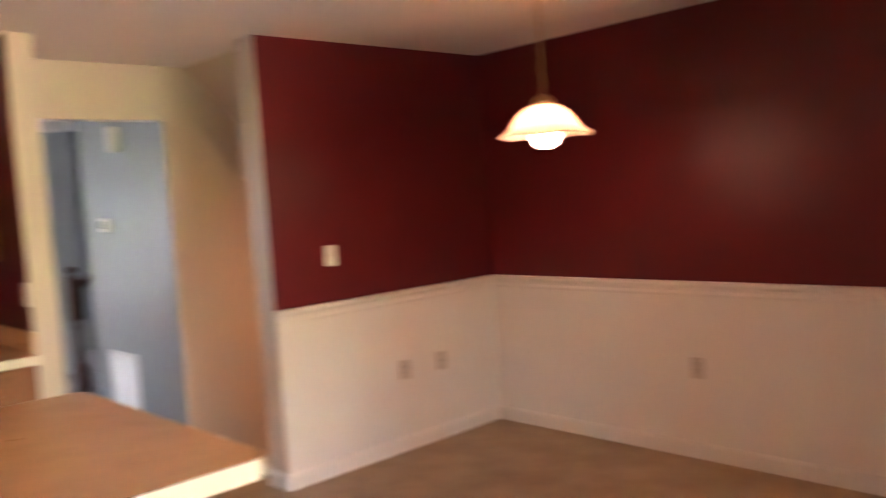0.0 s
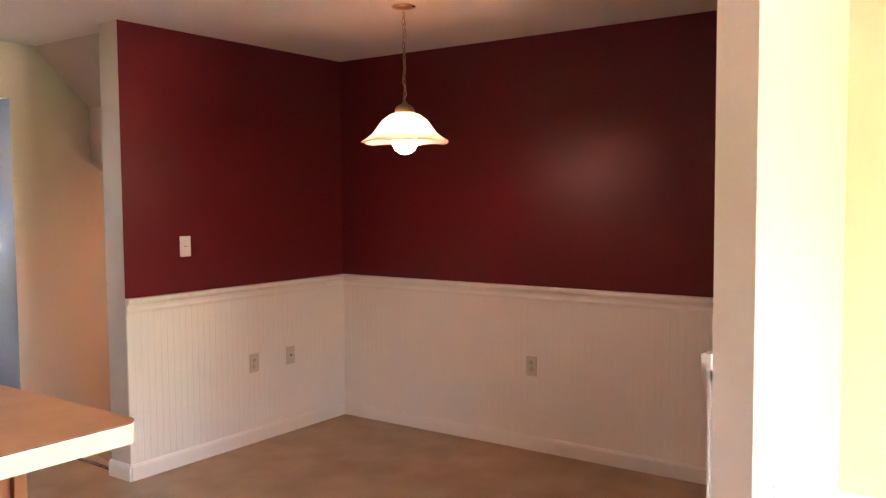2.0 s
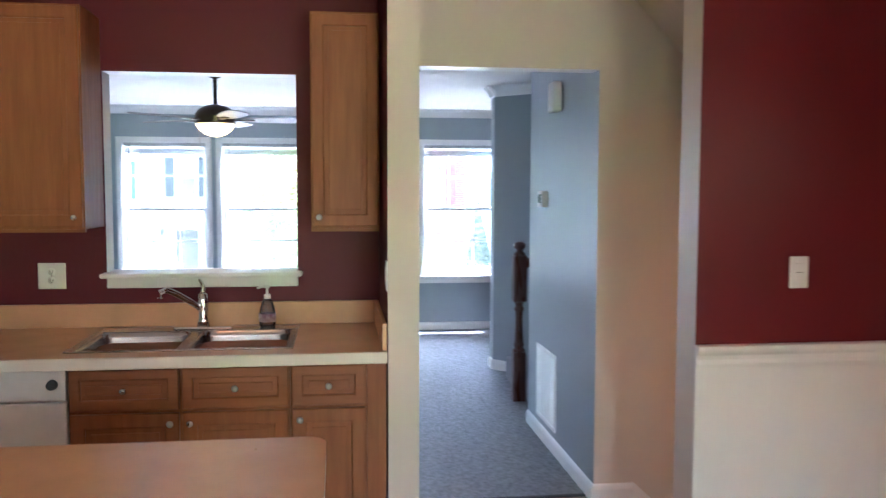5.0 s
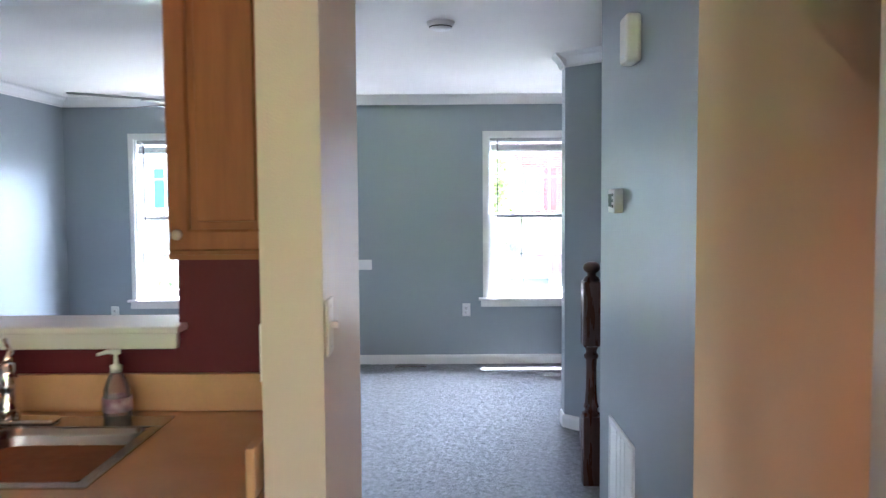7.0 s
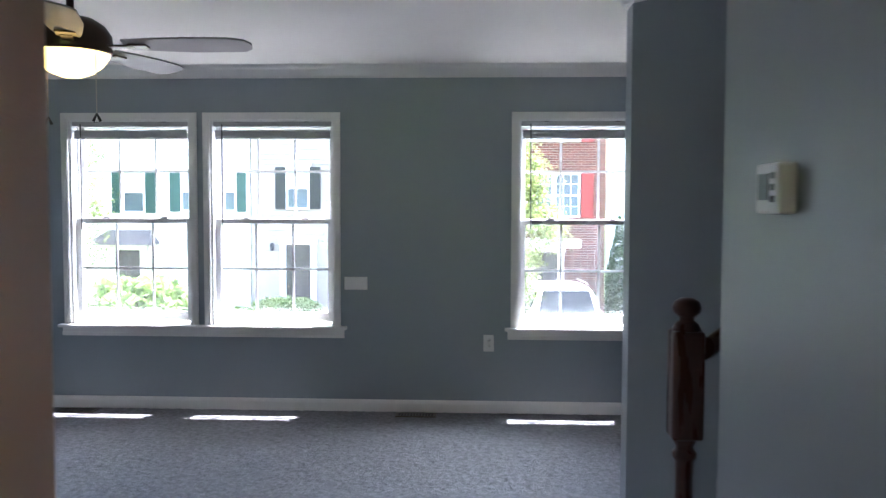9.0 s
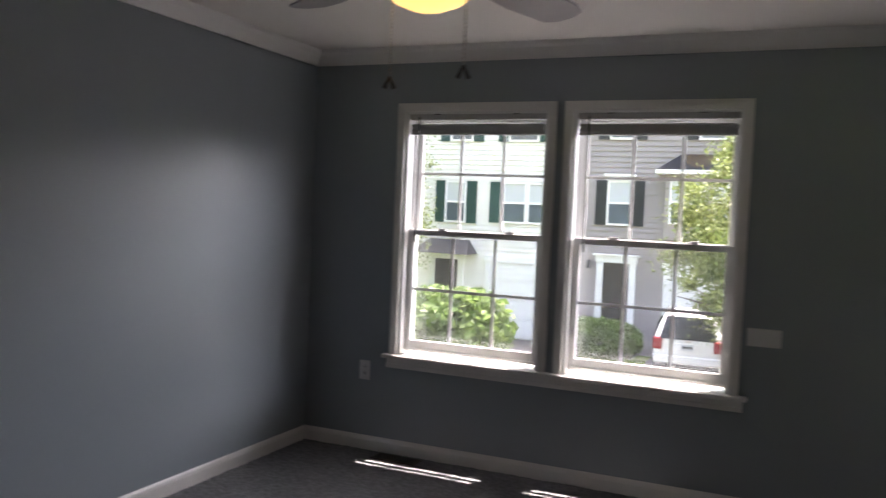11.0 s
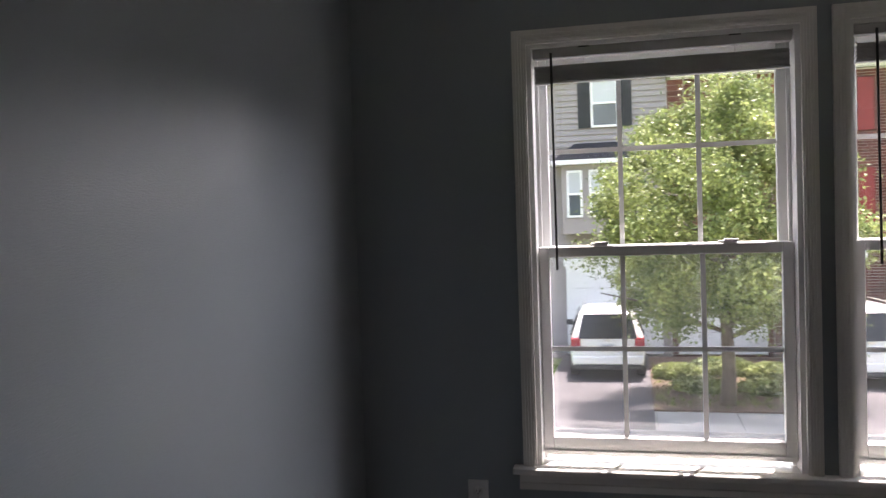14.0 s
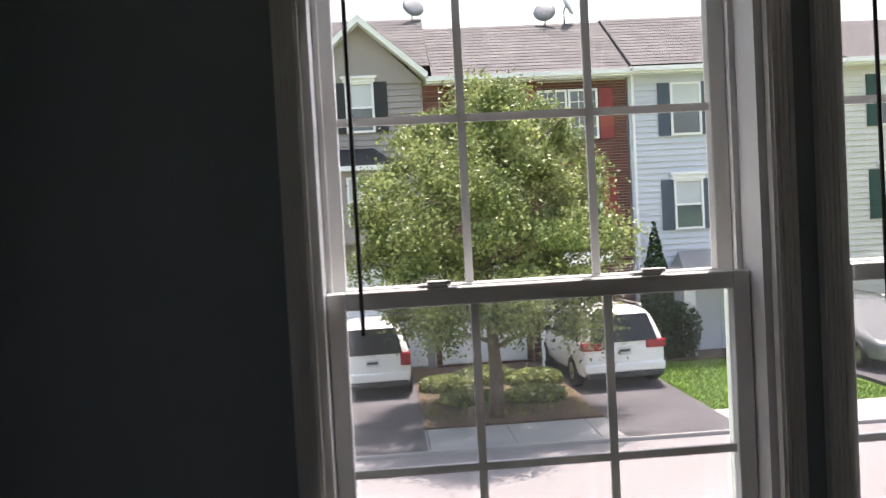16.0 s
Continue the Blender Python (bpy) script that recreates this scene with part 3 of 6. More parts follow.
def window(i, x0, x1):
    """A double-hung window with casing, sashes, grilles, screen and raised blind."""
    cx = (x0 + x1) / 2
    w = tagged(new(f"window_{i}"), "white double-hung window with grilles and a raised blind", "window", kind="structure")
    w.matrix_basis = pose(cx, YF, 0.0)
    h = (x1 - x0) / 2
    z0, z1 = 0.607, 2.04
    cw = 0.045
    bm = bmesh.new()
    for s in (-1, 1):
        a, b = sorted((s * (h - 0.002), s * (h + cw)))
        box(bm, a, b, -0.020, 0.0, z0, z1 + cw)
        for k in range(4):
            c = s * (h + 0.008 + 0.0095 * k)
            box(bm, c - 0.004, c + 0.004, -0.025, -0.019, z0, z1 + 0.0095 * (k + 0.5))
    box(bm, -h + 0.002, h - 0.002, -0.020, 0.0, z1 - 0.002, z1 + cw)
    for k in range(3):
        zz = z1 + 0.008 + 0.0125 * k
        box(bm, -h - 0.011, h + 0.011, -0.025, -0.019, zz - 0.004, zz + 0.004)
    part("casing", bm, M_TRIM, w)
    jb = bmesh.new()
    for s in (-1, 1):
        a, b = sorted((s * (h - 0.018), s * (h - 0.001)))
        box(jb, a, b, 0.001, 0.19, z0, z1)
        a, b = sorted((s * (h - 0.030), s * (h - 0.018)))
        box(jb, a, b, 0.088, 0.10, z0, z1)
    box(jb, -h + 0.018, h - 0.018, 0.001, 0.19, z1 - 0.015, z1 - 0.001)
    part("window_frame", jb, M_VINYLWIN, w)
    gh = h - 0.055      # half width of the glass
    for nm, y, lo, hi, zm in (("lower_sash", 0.07, z0 + 0.02, 1.352, 0.997), ("upper_sash", 0.145, 1.318, z1 - 0.016, 1.685)):
        bm = bmesh.new()
        sw = h - 0.02
        bot, top = (0.065, 0.035) if nm == "lower_sash" else (0.035, 0.04)
        for s in (-1, 1):
            a, b = sorted((s * gh, s * sw))
            box(bm, a, b, y - 0.016, y + 0.016, lo, hi, bevel=0.003)
        box(bm, -gh, gh, y - 0.016, y + 0.016, lo, lo + bot, bevel=0.003)
        box(bm, -gh, gh, y - 0.016, y + 0.016, hi - top, hi, bevel=0.003)
        if nm == "lower_sash":
            box(bm, -sw, sw, y - 0.022, y - 0.016, lo + 0.004, lo + 0.018)
        s_ob = part(nm, bm, M_GRILLE if nm == "upper_sash" else M_VINYLWIN, w)
        bm = bmesh.new()
        for gx in (-0.131, 0.131):
            box(bm, gx - 0.008, gx + 0.008, y - 0.004, y + 0.004, lo + bot, hi - top)
        for a, b in ((-gh, -0.139), (-0.123, 0.123), (0.139, gh)):
            box(bm, a, b, y - 0.004, y + 0.004, zm - 0.008, zm + 0.008)
        part("grille", bm, M_GRILLE, s_ob)
        bm = bmesh.new()
        box(bm, -gh, gh, y + 0.006, y + 0.009, lo + bot, hi - top)
        g = part("pane", bm, M_GLASS, s_ob)
        g.visible_shadow = False
        if nm == "lower_sash":
            for lx in (-0.21, 0.21):
                bm = bmesh.new()
                box(bm, lx - 0.03, lx + 0.03, y - 0.012, y + 0.012, hi, hi + 0.008, bevel=0.002)
                box(bm, lx - 0.012, lx + 0.035, y - 0.02, y - 0.004, hi + 0.006, hi + 0.014, bevel=0.002)
                part("sash_lock", bm, M_VINYLWIN, s_ob)
    bm = bmesh.new()
    box(bm, -gh - 0.02, gh + 0.02, 0.168, 0.170, z0 + 0.03, 1.345)
    sc = part("insect_screen", bm, M_SCREEN, w, "fine grey insect screen")
    sc.visible_shadow = False
    bl = thing("window_blind", (cx, YF + 0.03, 1.907), "raised grey mini blind under the window head", "blind", "front window blinds")
    bm = bmesh.new()
    box(bm, -h + 0.022, h - 0.022, -0.018, 0.018, 0.085, 0.118, bevel=0.003)
    part("headrail", bm, M_BLIND, bl)
    for s in (-0.24, 0.24):
        boxed("bracket", (s - 0.018, s + 0.018, -0.02, 0.0, 0.114, 0.124), M_SLOT, bl)
    sl = bmesh.new()
    box(sl, -h + 0.03, h - 0.03, -0.013, 0.013, 0.0, 0.0028)
    me = mesh_of("slat", sl, M_BLIND)
    for k in range(12):
        o = new("slat", me)
        o.parent = bl
        o.matrix_basis = pose(0.002 * math.sin(k * 2.1), 0.001 * math.cos(k * 3.3), 0.012 + k * 0.0042, 0.8 * math.sin(k * 1.7), 0.15 * math.sin(k))
    boxed("bottom_rail", (-h + 0.028, h - 0.028, -0.014, 0.014, 0.0, 0.010), M_BLIND, bl, bevel=0.002)
    bm = bmesh.new()
    tube(bm, [(-h + 0.085, -0.026, 0.10), (-h + 0.086, -0.03, -0.2), (-h + 0.088, -0.034, -0.63)], 0.0042, 8)
    part("tilt_wand", bm, M_CORD, bl, "thin dark tilt wand")
    for s in (-0.24, 0.24):
        bm = bmesh.new()
        tube(bm, [(s, -0.012, 0.09), (s, -0.013, 0.005)], 0.0012, 6)
        part("ladder_cord", bm, M_BLIND, bl)
    return w


for i, (a, b) in enumerate(WIN):
    window(i + 1, a, b)
for name, a, b in (("window_sill_pair", -5.275, -3.235), ("window_sill_single", -2.14, -1.09)):
    bm = bmesh.new()
    box(bm, a, b, YF - 0.055, YF + 0.0, 0.585, 0.607, bevel=0.005)
    box(bm, a + 0.02, b - 0.02, YF - 0.018, YF - 0.001, 0.525, 0.585)
    box(bm, a + 0.02, b - 0.02, YF - 0.026, YF - 0.018, 0.53, 0.55)
    for x0, x1 in WIN:
        if a < x0 and x1 < b:
            box(bm, x0 + 0.001, x1 - 0.001, YF, YF + 0.19, 0.601, 0.607)
    fixed(name, bm, M_TRIM, "white painted window sill with apron", "window sill")

# ---- pendant lamp ----
pl = thing("pendant_lamp", (-1.02, -1.36, 1.72), "lit alabaster glass pendant lamp on a brass chain", "lamp")
bm = bmesh.new()
SH = [(0.045, 0.205), (0.075, 0.195), (0.112, 0.168), (0.140, 0.13), (0.158, 0.105), (0.182, 0.085), (0.210, 0.068), (0.218, 0.063)]
lathe(bm, SH + [(r - 0.004, z - 0.005) for r, z in SH[::-1]], 72)
for v in bm.verts:
    rr, a = math.hypot(v.co.x, v.co.y), math.atan2(v.co.y, v.co.x)
    k = max(0.0, (rr - 0.13) / 0.088)
    v.co.z += 0.004 * k * math.cos(6 * a)
    v.co.x, v.co.y = v.co.x * (1 - 0.014 * k * math.cos(6 * a)), v.co.y * (1 - 0.014 * k * math.cos(6 * a))
part("shade", bm, M_SHADE, pl, "frosted alabaster glass shade")
bm = bmesh.new()
lathe(bm, [(0, 0.0), (0.025, 0.005), (0.048, 0.022), (0.062, 0.05), (0.062, 0.07), (0.05, 0.095), (0.03, 0.12), (0.02, 0.15), (0, 0.15)], 28)
part("bulb", bm, M_BULB, pl, "round lit bulb")
bm = bmesh.new()
lathe(bm, [(0, 0.255), (0.012, 0.255), (0.018, 0.245), (0.03, 0.242), (0.048, 0.225), (0.05, 0.205), (0.042, 0.20), (0, 0.20)], 24)
part("cap", bm, M_BRASS, pl, "brass cap")
bm = bmesh.new()
lathe(bm, [(0, HK - 1.72), (0.06, HK - 1.72), (0.058, HK - 1.725), (0.03, HK - 1.731), (0.01, HK - 1.734), (0, HK - 1.734)], 24)
part("canopy", bm, M_BRASS, pl)
lk = bmesh.new()
tube(lk, [(0.008 * math.cos(t), 0, 0.018 * math.sin(t)) for t in [2 * math.pi * k / 14 for k in range(14)]], 0.0019, 6, closed=True)
lk_me = mesh_of("chain_link", lk, M_BRASS)
for k in range(15):
    o = new("chain_link", lk_me)
    o.parent = pl
    o.matrix_basis = pose(0.003 * math.sin(k * 1.3), 0.002 * math.cos(k * 2), 0.268 + k * 0.0292, 0, 4 * math.sin(k * 2.2), 90 * (k % 2) + 12 * math.sin(k))
bm = bmesh.new()
tube(bm, [(0.006 * math.sin(k * 1.1), 0.006 * math.cos(k * 1.7), 0.25 + k * 0.03) for k in range(16)], 0.0018, 6)
part("cord", bm, M_BRASS, pl)

# ---- kitchen ceiling lamps, out of sight above ----
for kx, ky in ((-3.6, 0.0), (-3.4, -2.6)):
    kl = thing("ceiling_lamp", (kx, ky, HK), "lit round flush ceiling lamp", "lamp", "kitchen ceiling lamps")
    bm = bmesh.new()
    lathe(bm, [(0, -0.085), (0.06, -0.08), (0.11, -0.062), (0.14, -0.03), (0.145, -0.015), (0, -0.015)], 32)
    part("diffuser", bm, M_DIFF, kl)
    bm = bmesh.new()
    lathe(bm, [(0, -0.002), (0.165, -0.002), (0.165, -0.02), (0.15, -0.024), (0.146, -0.014), (0, -0.014)], 32)
    part("rim", bm, M_NICKEL, kl)

# ---- ceiling fan ----
fn = thing("ceiling_fan", (-3.87, 3.56, 1.93), "brown-grey five-blade ceiling fan with a lit amber bowl", "ceiling fan")
M_BRONZE = mat("dark_bronze", (0.10, 0.075, 0.055), (0.07, 0.05, 0.04), rough=0.3, metal=1.0)
bm = bmesh.new()
lathe(bm, [(0, 0.002), (0.04, 0.006), (0.08, 0.022), (0.115, 0.05), (0.138, 0.085), (0.14, 0.095), (0, 0.095)], 36)
part("light_bowl", bm, M_FANGLOBE, fn, "lit amber glass bowl")
bm = bmesh.new()
lathe(bm, [(0, 0.095), (0.146, 0.095), (0.15, 0.105), (0.146, 0.125), (0.15, 0.14), (0.148, 0.165), (0.125, 0.20), (0.085, 0.225), (0.04, 0.235), (0.022, 0.24), (0, 0.24)], 36)
part("motor_housing", bm, M_BRONZE, fn)
bm = bmesh.new()
lathe(bm, [(0, 0.235), (0.014, 0.235), (0.014, 0.43), (0.035, 0.435), (0.062, 0.468), (0.065, 0.475), (0, 0.475)], 24)
part("downrod", bm, M_BRONZE, fn)
blade = bmesh.new()
outl = [(0.20, -0.045), (0.30, -0.062), (0.45, -0.076), (0.60, -0.076), (0.66, -0.06), (0.685, -0.02), (0.68, 0.03), (0.65, 0.06), (0.45, 0.07), (0.30, 0.058), (0.20, 0.045)]
a = [blade.verts.new((x, y, 0.128 - 0.17 * y)) for x, y in outl]
b = [blade.verts.new((x, y, 0.134 - 0.17 * y)) for x, y in outl]
for i in range(len(outl)):
    j = (i + 1) % len(outl)
    blade.faces.new((a[i], a[j], b[j], b[i]))
blade.faces.new(a[::-1])
blade.faces.new(b)
bl_me = mesh_of("blade", blade, M_BLADE)
arm = bmesh.new()
box(arm, 0.12, 0.24, -0.022, 0.022, 0.118, 0.126, bevel=0.003)
box(arm, 0.22, 0.29, -0.035, 0.035, 0.120, 0.128, bevel=0.003)
arm_me = mesh_of("blade_iron", arm, M_BRONZE)
for k in range(5):
    for nm, me in (("blade", bl_me), ("blade_iron", arm_me)):
        o = new(nm, me)
        o.parent = fn
        o.matrix_basis = pose(0, 0, 0, 0, 0, 5 + 72 * k)
for px, py, lz in ((-0.126, 0.06, -0.15), (0.122, -0.055, -0.15)):
    bm = bmesh.new()
    for k in range(26):
        z = 0.10 + (lz - 0.10) * k / 26
        lathe(bm, [(0, z - 0.0035), (0.0026, z - 0.002), (0.0026, z + 0.002), (0, z + 0.0035)], 6, px, py)
    tube(bm, [(px, py, 0.12), (px, py, lz)], 0.0009, 5)
    pc = part("pull_chain", bm, M_NICKEL, fn)
    bm = bmesh.new()
    tube(bm, [(px, py, lz + 0.012), (px - 0.012, py - 0.004, lz - 0.018)], [0.003, 0.006], 8)
    tube(bm, [(px, py, lz + 0.012), (px + 0.012, py + 0.004, lz - 0.018)], [0.003, 0.006], 8)
    part("pull", bm, M_CORD, pc, "small dark fan-shaped pull")

# ---- hall fittings ----
sd = thing("smoke_detector", (-2.44, 3.09, HL), "round white smoke detector on the ceiling", "smoke detector")
bm = bmesh.new()
lathe(bm, [(0, -0.042), (0.04, -0.042), (0.055, -0.034), (0.058, -0.02), (0.07, -0.018), (0.072, -0.001), (0, -0.001)], 32)
part("body", bm, M_WPLASTIC, sd)
bm = bmesh.new()
lathe(bm, [(0.0565, -0.030), (0.0595, -0.029), (0.0595, -0.025), (0.0565, -0.024)], 32)
part("vent_ring", bm, M_SLOT, sd)

th = thing("thermostat", (-1.728, 2.055, 1.486), "white wall thermostat with a small display", "thermostat", rz=-90)
boxed("body", (-0.062, 0.062, -0.036, 0.0, -0.048, 0.048), M_WPLASTIC, th, bevel=0.006)
boxed("display", (-0.045, 0.012, -0.038, -0.035, -0.022, 0.028), M_LCD, th)
for k in range(3):
    boxed("button", (0.025, 0.043, -0.039, -0.035, -0.026 + 0.022 * k, -0.014 + 0.022 * k), M_LCD if k else M_SLOT, th, bevel=0.001)
al = thing("door_chime", (-1.728, 1.765, 2.06), "cream rounded chime box high on the hall wall", "door chime", rz=-90)
boxed("cover", (-0.062, 0.062, -0.055, 0.0, -0.085, 0.085), M_PLASTIC, al, bevel=0.014)
boxed("grille", (-0.03, 0.03, -0.0565, -0.054, -0.07, -0.055), M_WPLASTIC, al)

vg = thing("return_vent", (-1.728, 1.985, 0.136), "white metal return air grille low on the wall", "air vent", rz=-90)
bm = bmesh.new()
W2, HH = 0.225, 0.45
for d in ((-W2, W2, 0, 0.024), (-W2, W2, HH - 0.024, HH)):
    box(bm, d[0], d[1], -0.010, 0.0, d[2], d[3], bevel=0.002)
for d in ((-W2, -W2 + 0.024), (W2 - 0.024, W2)):
    box(bm, d[0], d[1], -0.010, 0.0, 0.024, HH - 0.024, bevel=0.002)
box(bm, -W2 + 0.02, W2 - 0.02, -0.0015, 0.0, 0.02, HH - 0.02, slot=1)
part("frame", bm, [M_WPLASTIC, M_SLOT], vg)
for gx in (-0.075, 0.0, 0.075):
    boxed("mullion", (gx - 0.004, gx + 0.004, -0.009, -0.001, 0.024, HH - 0.024), M_WPLASTIC, vg)
sl = bmesh.new()
vsl = [sl.verts.new(p) for p in ((-0.2, -0.008, 0), (0.2, -0.008, 0), (0.2, -0.002, 0.012), (-0.2, -0.002, 0.012), (-0.2, -0.0095, 0.001), (0.2, -0.0095, 0.001), (0.2, -0.0035, 0.013), (-0.2, -0.0035, 0.013))]
for f in ((0, 1, 2, 3), (7, 6, 5, 4), (0, 4, 5, 1), (3, 2, 6, 7), (0, 3, 7, 4), (1, 5, 6, 2)):
    sl.faces.new([vsl[i] for i in f])
me = mesh_of("louvre", sl, M_WPLASTIC)
for k in range(24):
    o = new("louvre", me)
    o.parent = vg
    o.matrix_basis = pose(0, 0, 0.028 + k * 0.0166)

for rx, lab in ((-2.745, "dark brown floor register in the carpet"), (-5.12, "dark brown floor register in the carpet")):
    rg = thing("floor_register", (rx, 6.02, 0.012), lab, "floor vent", "floor registers")
    bm = bmesh.new()
    box(bm, -0.14, 0.14, -0.055, 0.055, 0.0, 0.006, bevel=0.002)
    part("frame", bm, M_BRONZE, rg)
    for k in range(12):
        boxed("slot", (-0.12 + k * 0.0205, -0.108 + k * 0.0205, -0.04, 0.04, 0.005, 0.0075), M_SLOT, rg)

# ---- kitchen ----


def knob(parent, x, y, z):
    bm = bmesh.new()
    lathe(bm, [(0, 0), (0.006, 0), (0.005, 0.010), (0.011, 0.016), (0.013, 0.022), (0.010, 0.027), (0, 0.028)], 16)
    bmesh.ops.rotate(bm, verts=bm.verts, cent=(0, 0, 0), matrix=Matrix.Rotation(radians(90), 3, "X"))
    bmesh.ops.translate(bm, verts=bm.verts, vec=(x, y, z))
    part("knob", bm, M_NICKEL, parent, "satin nickel knob")


def front(parent, name, x0, x1, z0, z1, y, kx=None, kz=None, rail=0.055, material=None):
    """A raised-panel door or drawer front; local -y is the front."""
    bm = bmesh.new()
    t = 0.02

    def loop(inset, yy):
        return [bm.verts.new(p) for p in ((x0 + inset, yy, z0 + inset), (x1 - inset, yy, z0 + inset), (x1 - inset, yy, z1 - inset), (x0 + inset, yy, z1 - inset))]

    rings = [loop(0, y), loop(0, y - t + 0.004), loop(0.004, y - t), loop(rail - 0.006, y - t), loop(rail, y - t + 0.004), loop(rail, y - 0.010)]
    for p, q in zip(rings, rings[1:]):
        for k in range(4):
            bm.faces.new((p[k], p[(k + 1) % 4], q[(k + 1) % 4], q[k]))
    bm.faces.new(rings[-1])
    bm.faces.new(rings[0][::-1])
    d = part(name, bm, material or M_MAPLE, parent)
    g = 0.018 if z1 - z0 > 2 * rail + 0.06 else 0.006
    boxed("panel", (x0 + rail + g, x1 - rail - g, y - 0.017, y - 0.010, z0 + rail + g, z1 - rail - g), material or M_MAPLE, d, bevel=0.003)
    if kx is not None:
        knob(d, kx, y - t, kz)
    return d


def base_unit(name, x0, x1, doors, label):
    """A base cabinet 0.88 high with drawer fronts over doors."""
    u = thing(name, (x0, 1.04, 0.003), label, "cabinet", "base cabinets")
    w = x1 - x0
    bm = bmesh.new()
    box(bm, 0, w, -0.655, -0.01, 0.10, 0.876)
    part("body", bm, M_MAPLE, u)
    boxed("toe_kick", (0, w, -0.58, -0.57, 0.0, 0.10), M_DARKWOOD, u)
    n = doors
    for k in range(n):
        a, b = w * k / n + 0.006, w * (k + 1) / n - 0.006
        front(u, "drawer_front", a, b, 0.705, 0.862, -0.655, (a + b) / 2, 0.784, 0.042, M_MAPLE_H)
        kx = (b - 0.03 if k == 0 else a + 0.03) if n == 2 else a + 0.03
        front(u, "door", a, b, 0.115, 0.692, -0.655, kx, 0.655)
    return u


base_unit("sink_cabinet", -3.972, -3.156, 2, "maple sink base cabinet with raised panel doors")
base_unit("base_cabinet", -3.154, -2.862, 1, "narrow maple base cabinet with one drawer")
base_unit("base_cabinet", -5.20, -4.59, 2, "maple base cabinet beside the dishwasher")
u = thing("filler_panel", (-2.861, 1.04, 0.003), "maple filler panel at the counter's end", "filler")
boxed("panel", (0.0, 0.076, -0.655, -0.635, 0.0, 0.876), M_MAPLE, u, bevel=0.002)
dw = thing("dishwasher", (-4.585, 1.04, 0.003), "cream built-in dishwasher under the counter", "dishwasher")
boxed("body", (0.003, 0.606, -0.63, -0.01, 0.0, 0.872), M_PLASTIC, dw)
boxed("door", (0.003, 0.606, -0.66, -0.631, 0.12, 0.74), M_PLASTIC, dw, bevel=0.006)
boxed("control_panel", (0.003, 0.606, -0.664, -0.631, 0.745, 0.868), M_PLASTIC, dw, bevel=0.006)
bm = bmesh.new()
lathe(bm, [(0, 0), (0.02, 0), (0.018, 0.018), (0, 0.02)], 20)
bmesh.ops.rotate(bm, verts=bm.verts, cent=(0, 0, 0), matrix=Matrix.Rotation(radians(90), 3, "X"))
bmesh.ops.translate(bm, verts=bm.verts, vec=(0.56, -0.664, 0.81))
part("dial", bm, M_SLOT, dw, "dark dial")

CT = 0.92
SX0, SX1, SY0, SY1 = -4.0, -3.145, 0.42, 0.965
ct = thing("sink_countertop", (-4.29, 0.68, 0.88), "tan laminate countertop with cream edge and backsplash", "countertop")
ox, oy = -4.29, 0.68
bm = bmesh.new()
for d in ((-5.2, SX0 + 0.02, 0.33, 1.048), (SX1 - 0.02, -2.785, 0.33, 1.048), (SX0 + 0.02, SX1 - 0.02, 0.33, SY0 + 0.02), (SX0 + 0.02, SX1 - 0.02, SY1 - 0.02, 1.048)):
    box(bm, d[0] - ox, d[1] - ox, d[2] - oy, d[3] - oy, 0.0, CT - 0.88)
part("top", bm, M_LAM, ct)
boxed("front_edge", (-5.2 - ox, -2.785 - ox, 0.312 - oy, 0.329 - oy, -0.004, CT - 0.879), M_LAMEDGE, ct, "cream laminate edge", bevel=0.004)
boxed("backsplash", (-5.2 - ox, -2.804 - ox, 1.026 - oy, 1.048 - oy, CT - 0.879, CT - 0.88 + 0.105), M_LAM, ct, bevel=0.003)
boxed("side_splash", (-2.803 - ox, -2.785 - ox, 0.345 - oy, 1.048 - oy, CT - 0.879, CT - 0.88 + 0.105), M_LAM, ct, bevel=0.003)

sk = thing("kitchen_sink", (-3.5725, 0.69, CT), "double-bowl stainless steel drop-in sink", "sink")
hx, hy = (SX1 - SX0) / 2, (SY1 - SY0) / 2


def basin(bm, x0, x1, y0, y1, depth):
    """An open bowl with rounded corners and a thick rim wall."""
    def ring(inset, z, r):
        out = []
        for cx, cy, a0 in ((x1 - inset - r, y1 - inset - r, 0), (x0 + inset + r, y1 - inset - r, 90), (x0 + inset + r, y0 + inset + r, 180), (x1 - inset - r, y0 + inset + r, 270)):
            for k in range(5):
                a = radians(a0 + 22.5 * k)
                out.append(bm.verts.new((cx + r * math.cos(a), cy + r * math.sin(a), z)))
        return out
    rings = [ring(-0.004, 0.004, 0.05), ring(0.0, 0.002, 0.05), ring(0.006, -0.02, 0.05), ring(0.014, -depth + 0.03, 0.05), ring(0.04, -depth, 0.03), ring(0.12, -depth - 0.004, 0.02)]
    for a, b in zip(rings, rings[1:]):
        for i in range(len(a)):
            j = (i + 1) % len(a)
            f = bm.faces.new((a[i], a[j], b[j], b[i]))
            f.smooth = True
    bm.faces.new(rings[-1])


